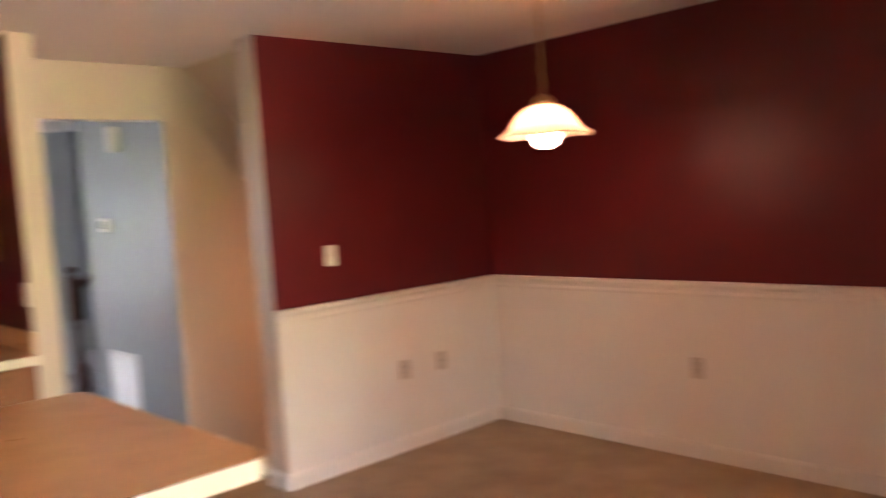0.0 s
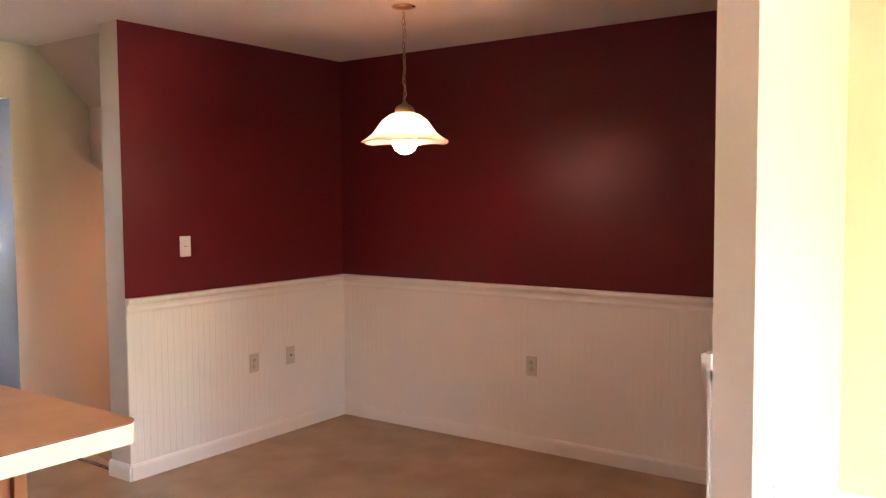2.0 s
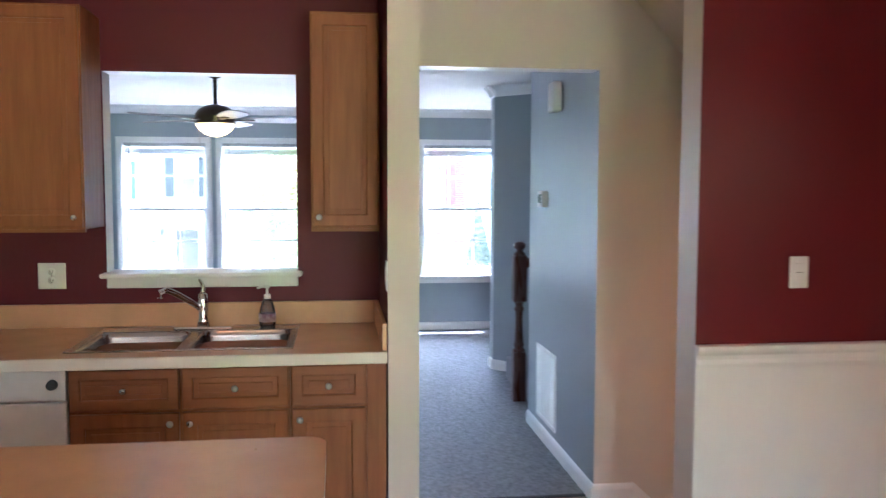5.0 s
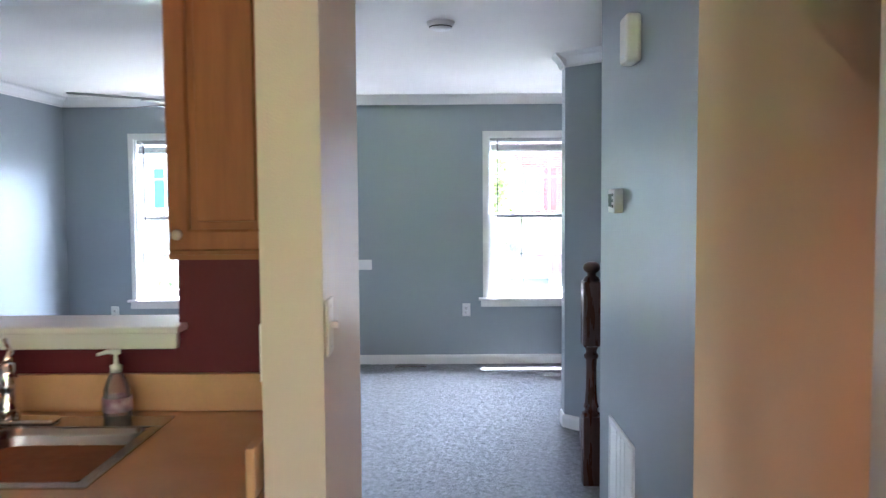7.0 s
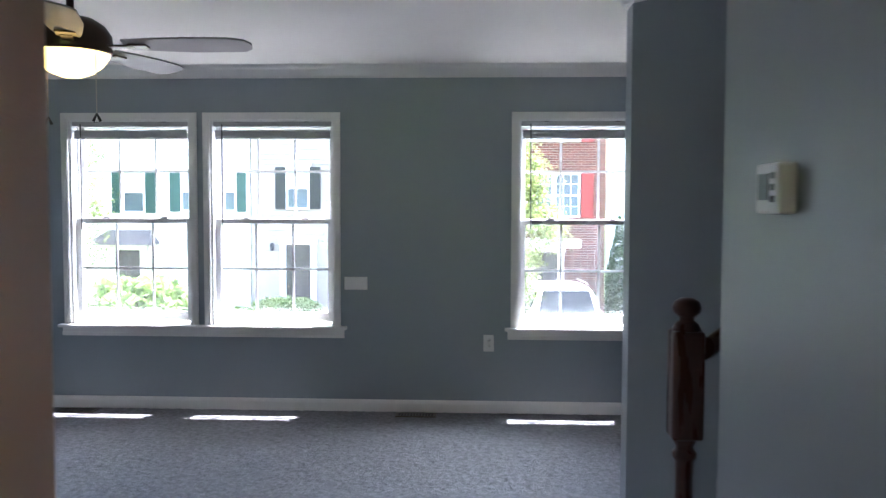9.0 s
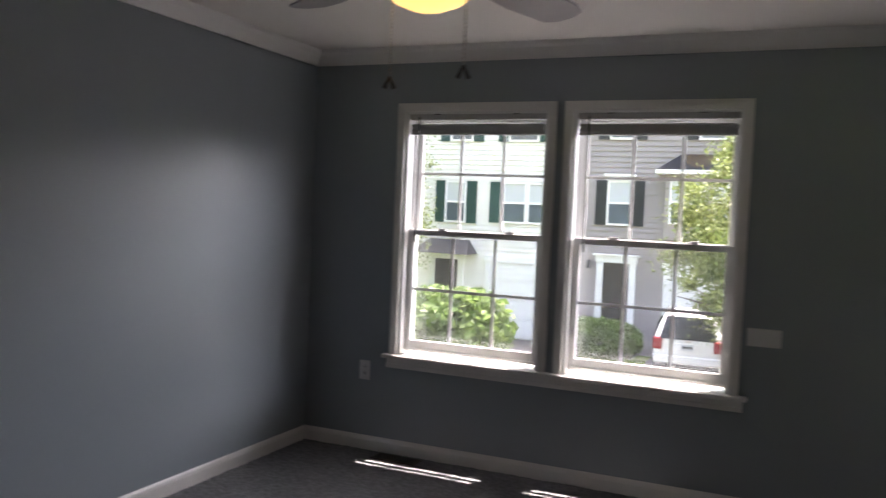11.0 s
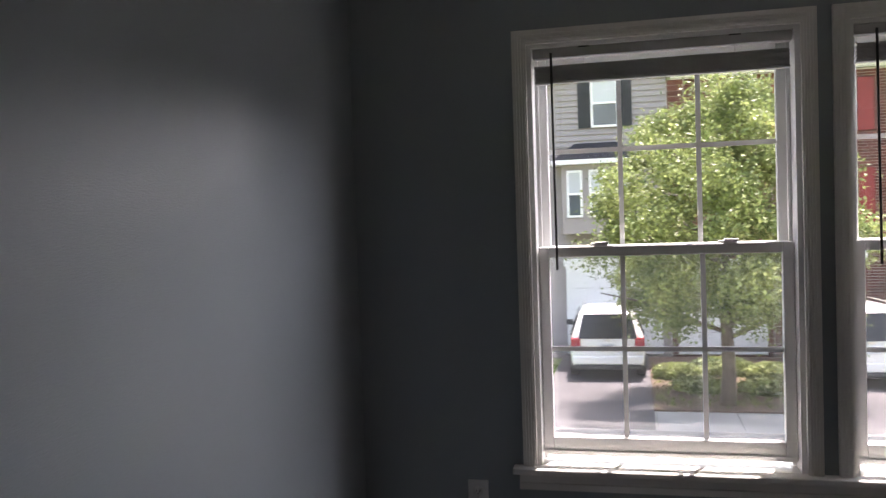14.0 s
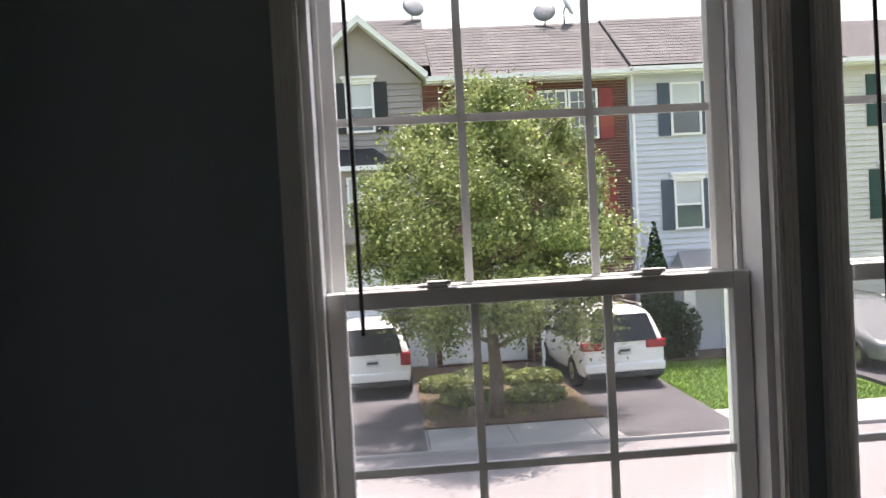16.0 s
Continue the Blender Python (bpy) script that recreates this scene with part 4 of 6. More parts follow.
BX = ((-hx + 0.03, -0.02), (0.02, hx - 0.03))
by0, by1 = -hy + 0.03, hy - 0.10
for a, b in BX:
    bm = bmesh.new()
    basin(bm, a, b, by0, by1, 0.17)
    part("bowl", bm, M_STEEL, sk)
bm = bmesh.new()
for d in ((-hx, hx, by1, hy), (-hx, hx, -hy, by0), (-hx, BX[0][0], by0, by1), (BX[1][1], hx, by0, by1), (BX[0][1], BX[1][0], by0, by1)):
    box(bm, *d, 0.0005, 0.006, bevel=0.0015)
part("rim", bm, M_STEEL, sk)
for a, b in BX:
    bm = bmesh.new()
    lathe(bm, [(0, -0.168), (0.03, -0.168), (0.043, -0.172), (0.045, -0.166), (0.03, -0.164), (0, -0.166)], 20, (a + b) / 2, (by0 + by1) / 2)
    part("drain", bm, M_CHROME, sk)

fc = thing("faucet", (-3.56, 0.905, CT + 0.006), "chrome single-lever kitchen faucet", "faucet")
bm = bmesh.new()
box(bm, -0.125, 0.125, -0.03, 0.03, 0.0, 0.012, bevel=0.006)
part("deck_plate", bm, M_CHROME, fc)
bm = bmesh.new()
lathe(bm, [(0, 0.010), (0.028, 0.010), (0.026, 0.04), (0.022, 0.05), (0.024, 0.09), (0.024, 0.13), (0.018, 0.155), (0.0, 0.165)], 24)
part("body", bm, M_CHROME, fc)
bm = bmesh.new()
tube(bm, [(0, 0, 0.085), (-0.05, -0.03, 0.125), (-0.10, -0.07, 0.165), (-0.135, -0.095, 0.185), (-0.155, -0.11, 0.178), (-0.158, -0.113, 0.150)], [0.016, 0.014, 0.013, 0.013, 0.014, 0.015], 14)
part("spout", bm, M_CHROME, fc)
bm = bmesh.new()
tube(bm, [(0, 0, 0.155), (0.0, 0.02, 0.185), (-0.02, 0.03, 0.215)], [0.013, 0.009, 0.007], 12)
part("lever", bm, M_CHROME, fc)

sp = thing("soap_dispenser", (-3.285, 0.93, CT + 0.006), "clear plastic hand soap pump bottle", "soap bottle")
bm = bmesh.new()
lathe(bm, [(0, 0), (0.032, 0.0), (0.036, 0.01), (0.037, 0.05), (0.033, 0.085), (0.022, 0.115), (0.014, 0.128), (0, 0.128)], 24)
part("bottle", bm, M_SOAP, sp)
bm = bmesh.new()
lathe(bm, [(0.0374, 0.025), (0.0379, 0.025), (0.0379, 0.062), (0.0364, 0.062)], 24)
part("label_band", bm, mat("plum_label", (0.22, 0.06, 0.14), (0.5, 0.4, 0.5), rough=0.4, scale=40), sp, "plum and white label band")
bm = bmesh.new()
lathe(bm, [(0, 0.127), (0.015, 0.127), (0.015, 0.145), (0.006, 0.148), (0.005, 0.172), (0.012, 0.175), (0.012, 0.186), (0, 0.187)], 16)
tube(bm, [(0, 0, 0.181), (-0.02, -0.01, 0.182), (-0.042, -0.02, 0.176)], [0.007, 0.006, 0.004], 8)
part("pump", bm, M_WPLASTIC, sp)


def upper(name, x0, x1, doors, hinge, label):
    u = thing(name, (x0, 1.046, 1.372), label, "cabinet", "upper cabinets")
    w = x1 - x0
    bm = bmesh.new()
    box(bm, 0, w, -0.28, 0, 0.0, 0.915)
    part("body", bm, M_MAPLE, u)
    boxed("bottom_rail", (0.0, w, -0.284, -0.262, -0.012, 0.0), M_MAPLE_H, u)
    for k in range(doors):
        a, b = w * k / doors + 0.006, w * (k + 1) / doors - 0.006
        front(u, "door", a, b, 0.01, 0.905, -0.28, a + 0.028 if hinge == "r" else b - 0.028, 0.05, 0.052)
    return u


upper("upper_cabinet", -3.082, -2.79, 1, "r", "maple upper cabinet with a raised panel door")
upper("upper_cabinet", -4.62, -4.005, 1, "l", "wide maple upper cabinet with a raised panel door")

ps = thing("passthrough_sill", (-3.573, 1.10, 1.097), "white painted shelf sill of the pass-through", "shelf")
boxed("board", (-0.44, 0.44, -0.13, 0.11, 0.048, 0.068), M_TRIM, ps, bevel=0.005)
boxed("apron", (-0.42, 0.42, -0.085, -0.053, 0.0, 0.048), M_TRIM, ps, bevel=0.004)

# ---- island ----
isl = thing("kitchen_island", (-3.845, -1.435, 0.003), "maple island with overhanging tan laminate top and cream edge", "kitchen island")
IX, IY = 0.845, 0.615


def rounded(bm, hx, hy, r, z0, z1, slot_top=0, slot_side=0):
    pts = []
    for sx, sy, a0 in ((1, 1, 0), (-1, 1, 90), (-1, -1, 180), (1, -1, 270)):
        for k in range(7):
            a = radians(a0 + 15 * k)
            pts.append((sx * (hx - r) + r * math.cos(a), sy * (hy - r) + r * math.sin(a)))
    lo = [bm.verts.new((x, y, z0)) for x, y in pts]
    hi = [bm.verts.new((x, y, z1)) for x, y in pts]
    for i in range(len(pts)):
        j = (i + 1) % len(pts)
        f = bm.faces.new((lo[i], lo[j], hi[j], hi[i]))
        f.material_index, f.smooth = slot_side, False
    bm.faces.new(hi).material_index = slot_top
    bm.faces.new(lo[::-1]).material_index = slot_side


bm = bmesh.new()
rounded(bm, IX, IY, 0.05, 0.885, 0.936)
part("top_core", bm, M_LAMEDGE, isl, "cream laminate edge")
bm = bmesh.new()
rounded(bm, IX + 0.001, IY + 0.001, 0.051, 0.9365, 0.9395, 0, 1)
part("top", bm, [M_LAM, M_DARKWOOD], isl, "tan laminate surface with a dark seam line")
bm = bmesh.new()
box(bm, -IX + 0.05, IX - 0.17, -IY + 0.30, IY - 0.10, 0.09, 0.885)
part("body", bm, M_MAPLE, isl)
for sx in (-IX + 0.05, IX - 0.19):
    boxed("corner_post", (sx, sx + 0.035, -IY + 0.28, -IY + 0.315, 0.0, 0.885), M_MAPLE, isl, bevel=0.003)
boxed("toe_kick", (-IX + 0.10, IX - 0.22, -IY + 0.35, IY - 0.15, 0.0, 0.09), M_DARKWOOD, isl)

# ---- outside ----
GZ = -2.5
M_ASPH = mat("asphalt", (0.075, 0.075, 0.08), (0.055, 0.055, 0.06), rough=0.85, scale=0.7, bump=0.004, bscale=60, fine=0.25)
M_DRIVE = mat("dark_driveway_asphalt", (0.075, 0.07, 0.075), (0.05, 0.048, 0.052), rough=0.85, scale=0.9, bump=0.004, bscale=60, fine=0.25)
M_ROAD = mat("pale_worn_road", (0.195, 0.183, 0.182), (0.165, 0.156, 0.155), rough=0.9, scale=0.5, bump=0.003, bscale=50, fine=0.15)
M_CONC = mat("pale_concrete", (0.30, 0.292, 0.28), (0.24, 0.233, 0.226), rough=0.9, scale=1.2, bump=0.002, bscale=50, fine=0.1)
M_GRASS = mat("sunlit_lawn", (0.14, 0.22, 0.035), (0.085, 0.16, 0.025), rough=0.9, scale=1.5, bump=0.02, bscale=70, fine=0.3, spec=0.2)
M_BLADE_G = mat("grass_blades", (0.17, 0.26, 0.045), (0.10, 0.19, 0.03), rough=0.8, scale=2, rand=0.3, island=True, spec=0.2)
M_MULCH = mat("brown_mulch", (0.12, 0.075, 0.05), (0.07, 0.045, 0.03), rough=0.95, scale=4, bump=0.02, bscale=50, fine=0.4)
M_BARK = mat("grey_bark", (0.16, 0.13, 0.10), (0.09, 0.07, 0.055), rough=0.9, scale=10, stretch=(3, 3, 0.6), bump=0.01, bscale=20)


def leaf_mat(name, a, b):
    m = mat(name, a, b, rough=0.45, scale=1.3, rand=0.45, island=True, spec=0.4)
    nt = m.node_tree
    tl, mx = nt.nodes.new("ShaderNodeBsdfTranslucent"), nt.nodes.new("ShaderNodeMixShader")
    p = nt.nodes["Principled BSDF"]
    nt.links.new(p.inputs["Base Color"].links[0].from_socket, tl.inputs[0])
    mx.inputs[0].default_value = 0.38
    nt.links.new(p.outputs[0], mx.inputs[1])
    nt.links.new(tl.outputs[0], mx.inputs[2])
    nt.links.new(mx.outputs[0], nt.nodes["Material Output"].inputs[0])
    return m


M_LEAF = leaf_mat("tree_leaves", (0.30, 0.345, 0.125), (0.095, 0.135, 0.045))
M_BUSH = leaf_mat("bush_leaves", (0.20, 0.29, 0.075), (0.11, 0.18, 0.045))
M_CONIF = leaf_mat("conifer_sprays", (0.045, 0.085, 0.03), (0.025, 0.05, 0.02))

bm = bmesh.new()
for x0, x1, y0, y1 in ((-400, 400, 6.6, 600), (-400, 400, -500, -7.0), (-400, -6.2, -7.0, 6.6), (0.5, 400, -7.0, 6.6)):
    vs = [bm.verts.new(p) for p in ((x0, y0, GZ - 0.03), (x1, y0, GZ - 0.03), (x1, y1, GZ - 0.03), (x0, y1, GZ - 0.03))]
    bm.faces.new(vs)
fixed("ground", bm, M_GRASS, "grassy ground reaching to the horizon", "ground")
# unseen slab, added so brown instead of green light bounces into the kitchen
bm = bmesh.new()
box(bm, -30, 24, -40, -6.9, GZ - 0.03, GZ - 0.01)
fixed("back_bounce_slab", bm, mat("brown_bounce_ground", (0.22, 0.15, 0.10), (0.17, 0.115, 0.075), rough=0.9, scale=2, bump=0.003, bscale=30), "unseen brown slab added behind the house to warm the bounce light", "pavement")
bm = bmesh.new()
box(bm, -60, 60, 11.0, 18.45, GZ - 0.03, GZ - 0.012)
fixed("road", bm, M_ROAD, "pale sun-bleached street", "road")
bm = bmesh.new()
for a, b in ((-60, -7.6), (-7.4, 60)):
    box(bm, a, b, 18.45, 18.62, GZ - 0.03, GZ + 0.06, bevel=0.01)
fixed("kerb", bm, M_CONC, "low concrete kerb", "kerb")
bm = bmesh.new()
k = -60.0
while k < 60:
    box(bm, k, k + 1.49, 18.63, 19.95, GZ - 0.03, GZ + 0.055, bevel=0.008)
    k += 1.5
fixed("pavement", bm, M_CONC, "pale concrete pavement slabs", "pavement")
bm = bmesh.new()
for a, b in ((-6.85, -4.55), (-1.1, 1.0), (5.2, 7.9), (-12.6, -9.9)):
    box(bm, a, b, 18.50, 26.7, GZ - 0.02, GZ + 0.066)
fixed("driveway_pavement", bm, M_DRIVE, "dark asphalt driveways", "driveway")
bm = bmesh.new()
box(bm, -4.55, -1.1, 20.0, 26.2, GZ - 0.02, GZ + 0.085, bevel=0.02)
box(bm, 1.02, 5.1, 25.3, 26.45, GZ - 0.02, GZ + 0.06, bevel=0.02)
fixed("planting_bed_ground", bm, M_MULCH, "brown mulched planting bed under the tree", "ground")


def leaf_cloud(name, parent, material, n, place, size, seed, flat=0.0):
    """Many small folded leaves in one mesh; place(rng) gives a point."""
    r = np.random.RandomState(seed)
    V, F = [], []
    for _ in range(n):
        p = np.array(place(r))
        d = r.normal(size=3)
        d /= np.linalg.norm(d)
        u = np.cross(d, r.normal(size=3))
        u /= np.linalg.norm(u)
        w = np.cross(d, u)
        s = size * r.uniform(0.6, 1.4)
        b = len(V)
        V += [tuple(p - u * s), tuple(p + w * s * 0.62 + d * s * 0.15), tuple(p + u * s), tuple(p - w * s * 0.62 + d * s * 0.12)]
        F += [(b, b + 1, b + 2), (b, b + 2, b + 3)]
    me = bpy.data.meshes.new(name)
    me.from_pydata(V, [], F)
    me.materials.append(material)
    ob = new(name, me)
    ob.parent = parent
    return ob


def tree(loc, crown_c, rad, n, seed, label, trunk_r=0.13):
    t = thing("street_tree", loc, label, "tree", "street trees")
    r = np.random.RandomState(seed)
    cz = crown_c - loc[2]
    bm = bmesh.new()
    tube(bm, [(0, 0, 0), (0.03, 0.02, 0.8), (-0.02, 0.04, cz - rad[2] * 0.5), (0.05, 0, cz + rad[2] * 0.5)], [trunk_r * 1.25, trunk_r, trunk_r * 0.8, trunk_r * 0.25], 12)
    tips = []
    for k in range(30):
        a = 2.4 * k + r.uniform(-0.4, 0.4)
        z0 = cz - rad[2] * 0.75 + rad[2] * 1.3 * k / 30
        e = r.uniform(0.1, 0.8)
        ln = rad[0] * (0.95 - 0.45 * k / 30) * r.uniform(0.75, 1.1)
        p0 = Vector((0, 0, z0))
        p1 = p0 + Vector((math.cos(a) * ln * 0.5, math.sin(a) * ln * 0.5, ln * 0.35 * e))
        p2 = p0 + Vector((math.cos(a) * ln, math.sin(a) * ln, ln * 0.9 * e))
        tube(bm, [p0, p1, p2], [trunk_r * 0.38, trunk_r * 0.24, trunk_r * 0.08], 7)
        tips.append((p1, p2))
    part("trunk", bm, M_BARK, t)
    lumps = []
    for k in range(230):
        while True:
            q = r.uniform(-1, 1, 3)
            d = np.linalg.norm(q)
            if 0.35 < d < 1 and q[2] > -0.62:
                break
        taper = 1.0 + 0.10 * max(0, -q[2])
        lumps.append((q[0] * rad[0] * taper, q[1] * rad[1] * taper, cz + q[2] * rad[2], r.uniform(0.24, 0.46)))

    def place(g):
        x, y, z, s = lumps[g.randint(len(lumps))]
        v = g.normal(size=3) * s * 0.55
        return (x + v[0], y + v[1], z + v[2] * 0.8)

    leaf_cloud("crown", t, M_LEAF, n, place, 0.04, seed + 1)
    return t


tree((-3.1, 20.5, GZ + 0.07), 1.1, (2.6, 2.65, 2.92), 92000, 5, "round leafy street tree in full summer leaf")
tree((-14.9, 24.0, GZ), 1.7, (1.5, 1.5, 3.4), 16000, 11, "leafy young street tree by the white house")
tree((13.3, 23.5, GZ), 1.5, (2.2, 2.0, 2.6), 7000, 17, "leafy street tree farther along the street")


def bush(name, loc, rad, n, size, seed, label, cat="bush", material=None):
    b = thing(name, loc, label, cat)
    bm = bmesh.new()
    r = np.random.RandomState(seed)
    for k in range(12):
        a = k * 2.1
        tube(bm, [(0, 0, 0), (math.cos(a) * rad[0] * 0.4, math.sin(a) * rad[1] * 0.4, rad[2] * 0.8), (math.cos(a) * rad[0] * 0.75, math.sin(a) * rad[1] * 0.75, rad[2] * 1.4)], [0.02, 0.014, 0.006], 6)
    part("stems", bm, M_BARK, b)

    def place(g):
        while True:
            q = g.uniform(-1, 1, 3)
            d = np.linalg.norm(q)
            if 0.55 < d < 1.0 + 0.15 * g.rand():
                return (q[0] * rad[0], q[1] * rad[1], max(0.03, rad[2] + q[2] * rad[2]))

    leaf_cloud("foliage", b, material or M_BUSH, n, place, size, seed)
    return b


bush("spreading_shrub", (-8.25, 25.3, GZ), (1.2, 0.6, 0.56), 7000, 0.05, 21, "low bright green spreading shrub by the door")
bush("broadleaf_shrub", (-10.55, 19.8, GZ), (1.45, 0.9, 1.1), 3300, 0.13, 23, "big broad-leaved light green shrub")
bush("broadleaf_shrub", (-9.55, 24.8, GZ), (0.5, 0.5, 0.45), 900, 0.07, 24, "small round green shrub by the garage")
bush("dark_shrub", (2.45, 25.7, GZ), (0.55, 0.5, 0.75), 3500, 0.05, 27, "dark clipped evergreen shrub", material=M_CONIF)
for cx, cy, hgt, sd_ in ((1.88, 25.6, 3.65, 31), (9.5, 25.6, 3.2, 32)):
    b = thing("conifer", (cx, cy, GZ), "slim dark green columnar conifer", "tree", "columnar conifers")
    bm = bmesh.new()
    tube(bm, [(0, 0, 0), (0, 0, hgt * 0.9)], [0.05, 0.01], 8)
    part("trunk", bm, M_BARK, b)

    def cone(g, hgt=hgt):
        z = hgt * (1 - math.sqrt(g.rand()) * 0.97)
        rr = 0.40 * min(1, (1 - z / hgt) * 1.9 + 0.04) * (0.75 + 0.3 * g.rand())
        a = g.uniform(0, 6.283)
        return (rr * math.cos(a), rr * math.sin(a), z)

    leaf_cloud("crown", b, M_CONIF, 5000, cone, 0.055, sd_)

gr = np.random.RandomState(8)
V, F = [], []
for (x0, x1, y0, y1, n) in ((-9.8, -6.9, 20.0, 25.4, 12000), (1.05, 5.1, 20.0, 25.3, 14000), (-4.5, -1.2, 20.2, 25.0, 1500)):
    for _ in range(n):
        x, y, a, h = gr.uniform(x0, x1), gr.uniform(y0, y1), gr.uniform(0, 6.28), gr.uniform(0.04, 0.10)
        z = GZ - 0.03 if n > 2000 else GZ + 0.08
        b = len(V)
        V += [(x - 0.012 * math.cos(a), y - 0.012 * math.sin(a), z), (x + 0.012 * math.cos(a), y + 0.012 * math.sin(a), z), (x + 0.05 * math.sin(a), y + 0.05 * math.cos(a), z + h)]
        F.append((b, b + 1, b + 2))
me = bpy.data.meshes.new("grass")
me.from_pydata(V, [], F)
me.materials.append(M_BLADE_G)
tagged(new("grass", me), "bright green lawn grass blades", "grass", kind="stuff")

# houses
M_WHITEH = mat("white_house_trim", (0.80, 0.80, 0.80), (0.76, 0.76, 0.76), rough=0.5, scale=3)
M_PANE = mat("dark_reflecting_pane", (0.12, 0.15, 0.18), (0.07, 0.09, 0.11), rough=0.06, scale=0.8, spec=0.8)
M_CURT = mat("pale_shade_pane", (0.55, 0.58, 0.60), (0.48, 0.51, 0.54), rough=0.08, scale=0.8)
M_BLACK = mat("black_shutter_paint", (0.022, 0.024, 0.03), (0.016, 0.018, 0.022), rough=0.5)
M_GREEN = mat("dark_green_shutter_paint", (0.02, 0.065, 0.06), (0.015, 0.05, 0.047), rough=0.5)
M_REDSH = mat("red_shutter_paint", (0.24, 0.03, 0.03), (0.19, 0.025, 0.025), rough=0.5)
M_BLUESH = mat("slate_blue_shutter_paint", (0.075, 0.10, 0.14), (0.06, 0.085, 0.12), rough=0.5)
M_ROOF = mat("grey_brown_shingles", (0.10, 0.093, 0.092), (0.072, 0.068, 0.068), rough=0.9, scale=2, bump=0.008, bscale=30, rand=0.18, island=True, fine=0.2)
M_BRICK = mat("red_brick", (0.15, 0.058, 0.046), (0.10, 0.038, 0.032), rough=0.85, scale=4, bump=0.003, bscale=50, rand=0.3, island=True, fine=0.12)
M_MORTAR = mat("grey_mortar", (0.58, 0.55, 0.52), (0.5, 0.47, 0.45), rough=0.95, scale=6, bump=0.002, bscale=60)
M_BLACKDOOR = mat("black_door_paint", (0.02, 0.018, 0.02), (0.014, 0.013, 0.015), rough=0.35)


def siding(name, a, b):
    return mat(name, a, b, rough=0.6, scale=0.9, bump=0.0006, bscale=40, rand=0.03, island=True)


def lap_wall(parent, x0, x1, z0, z1, material, y=0.0, lap=0.16):
    """Horizontal lap siding, one slanted course over the next."""
    V, F = [], []
    z = z0
    while z < z1 - 1e-4:
        t = min(z + lap, z1)
        b = len(V)
        V += [(x0, y - 0.032, z), (x1, y - 0.032, z), (x1, y - 0.003, t), (x0, y - 0.003, t), (x0, y, z), (x1, y, z)]
        F += [(b, b + 1, b + 2, b + 3), (b, b + 4, b + 5, b + 1)]
        z = t
    b = len(V)
    V += [(x0, y, z0), (x1, y, z0), (x1, y + 0.25, z0), (x0, y + 0.25, z0), (x0, y, z1), (x1, y, z1), (x1, y + 0.25, z1), (x0, y + 0.25, z1)]
    F += [(b, b + 4, b + 5, b + 1), (b + 1, b + 5, b + 6, b + 2), (b + 3, b + 7, b + 4, b), (b + 4, b + 7, b + 6, b + 5), (b + 2, b + 6, b + 7, b + 3)]
    me = bpy.data.meshes.new("wall")
    me.from_pydata(V, [], F)
    me.materials.append(material)
    ob = new("wall", me)
    ob.parent = parent
    return ob


def shingle_roof(parent, x0, x1, y0, z0, y1, z1, back=6.0):
    """A slope of shingle courses from eave to ridge, with a back slope."""
    V, F = [], []
    n = 16
    r = np.random.RandomState(3)
    for k in range(n):
        a, c = k / n, (k + 1) / n
        xx = x0 - r.uniform(0, 0.3)
        while xx < x1:
            w = r.uniform(0.3, 0.34) * 3
            b = len(V)
            p, q = max(xx, x0), min(xx + w - 0.01, x1)
            V += [(p, y0 + (y1 - y0) * a, z0 + (z1 - z0) * a + 0.018), (q, y0 + (y1 - y0) * a, z0 + (z1 - z0) * a + 0.018),
                  (q, y0 + (y1 - y0) * c, z0 + (z1 - z0) * c + 0.004), (p, y0 + (y1 - y0) * c, z0 + (z1 - z0) * c + 0.004)]
            F.append((b, b + 1, b + 2, b + 3))
            xx += w
    b = len(V)
    V += [(x0, y0, z0), (x1, y0, z0), (x1, y1, z1), (x0, y1, z1), (x1, y1 + back, z0), (x0, y1 + back, z0)]
    F += [(b, b + 1, b + 2, b + 3), (b + 3, b + 2, b + 4, b + 5), (b + 1, b + 4, b + 2), (b, b + 3, b + 5), (b, b + 5, b + 4, b + 1)]
    me = bpy.data.meshes.new("roof")
    me.from_pydata(V, [], F)
    me.materials.append(M_ROOF)
    ob = new("roof", me)
    ob.parent = parent
    return ob


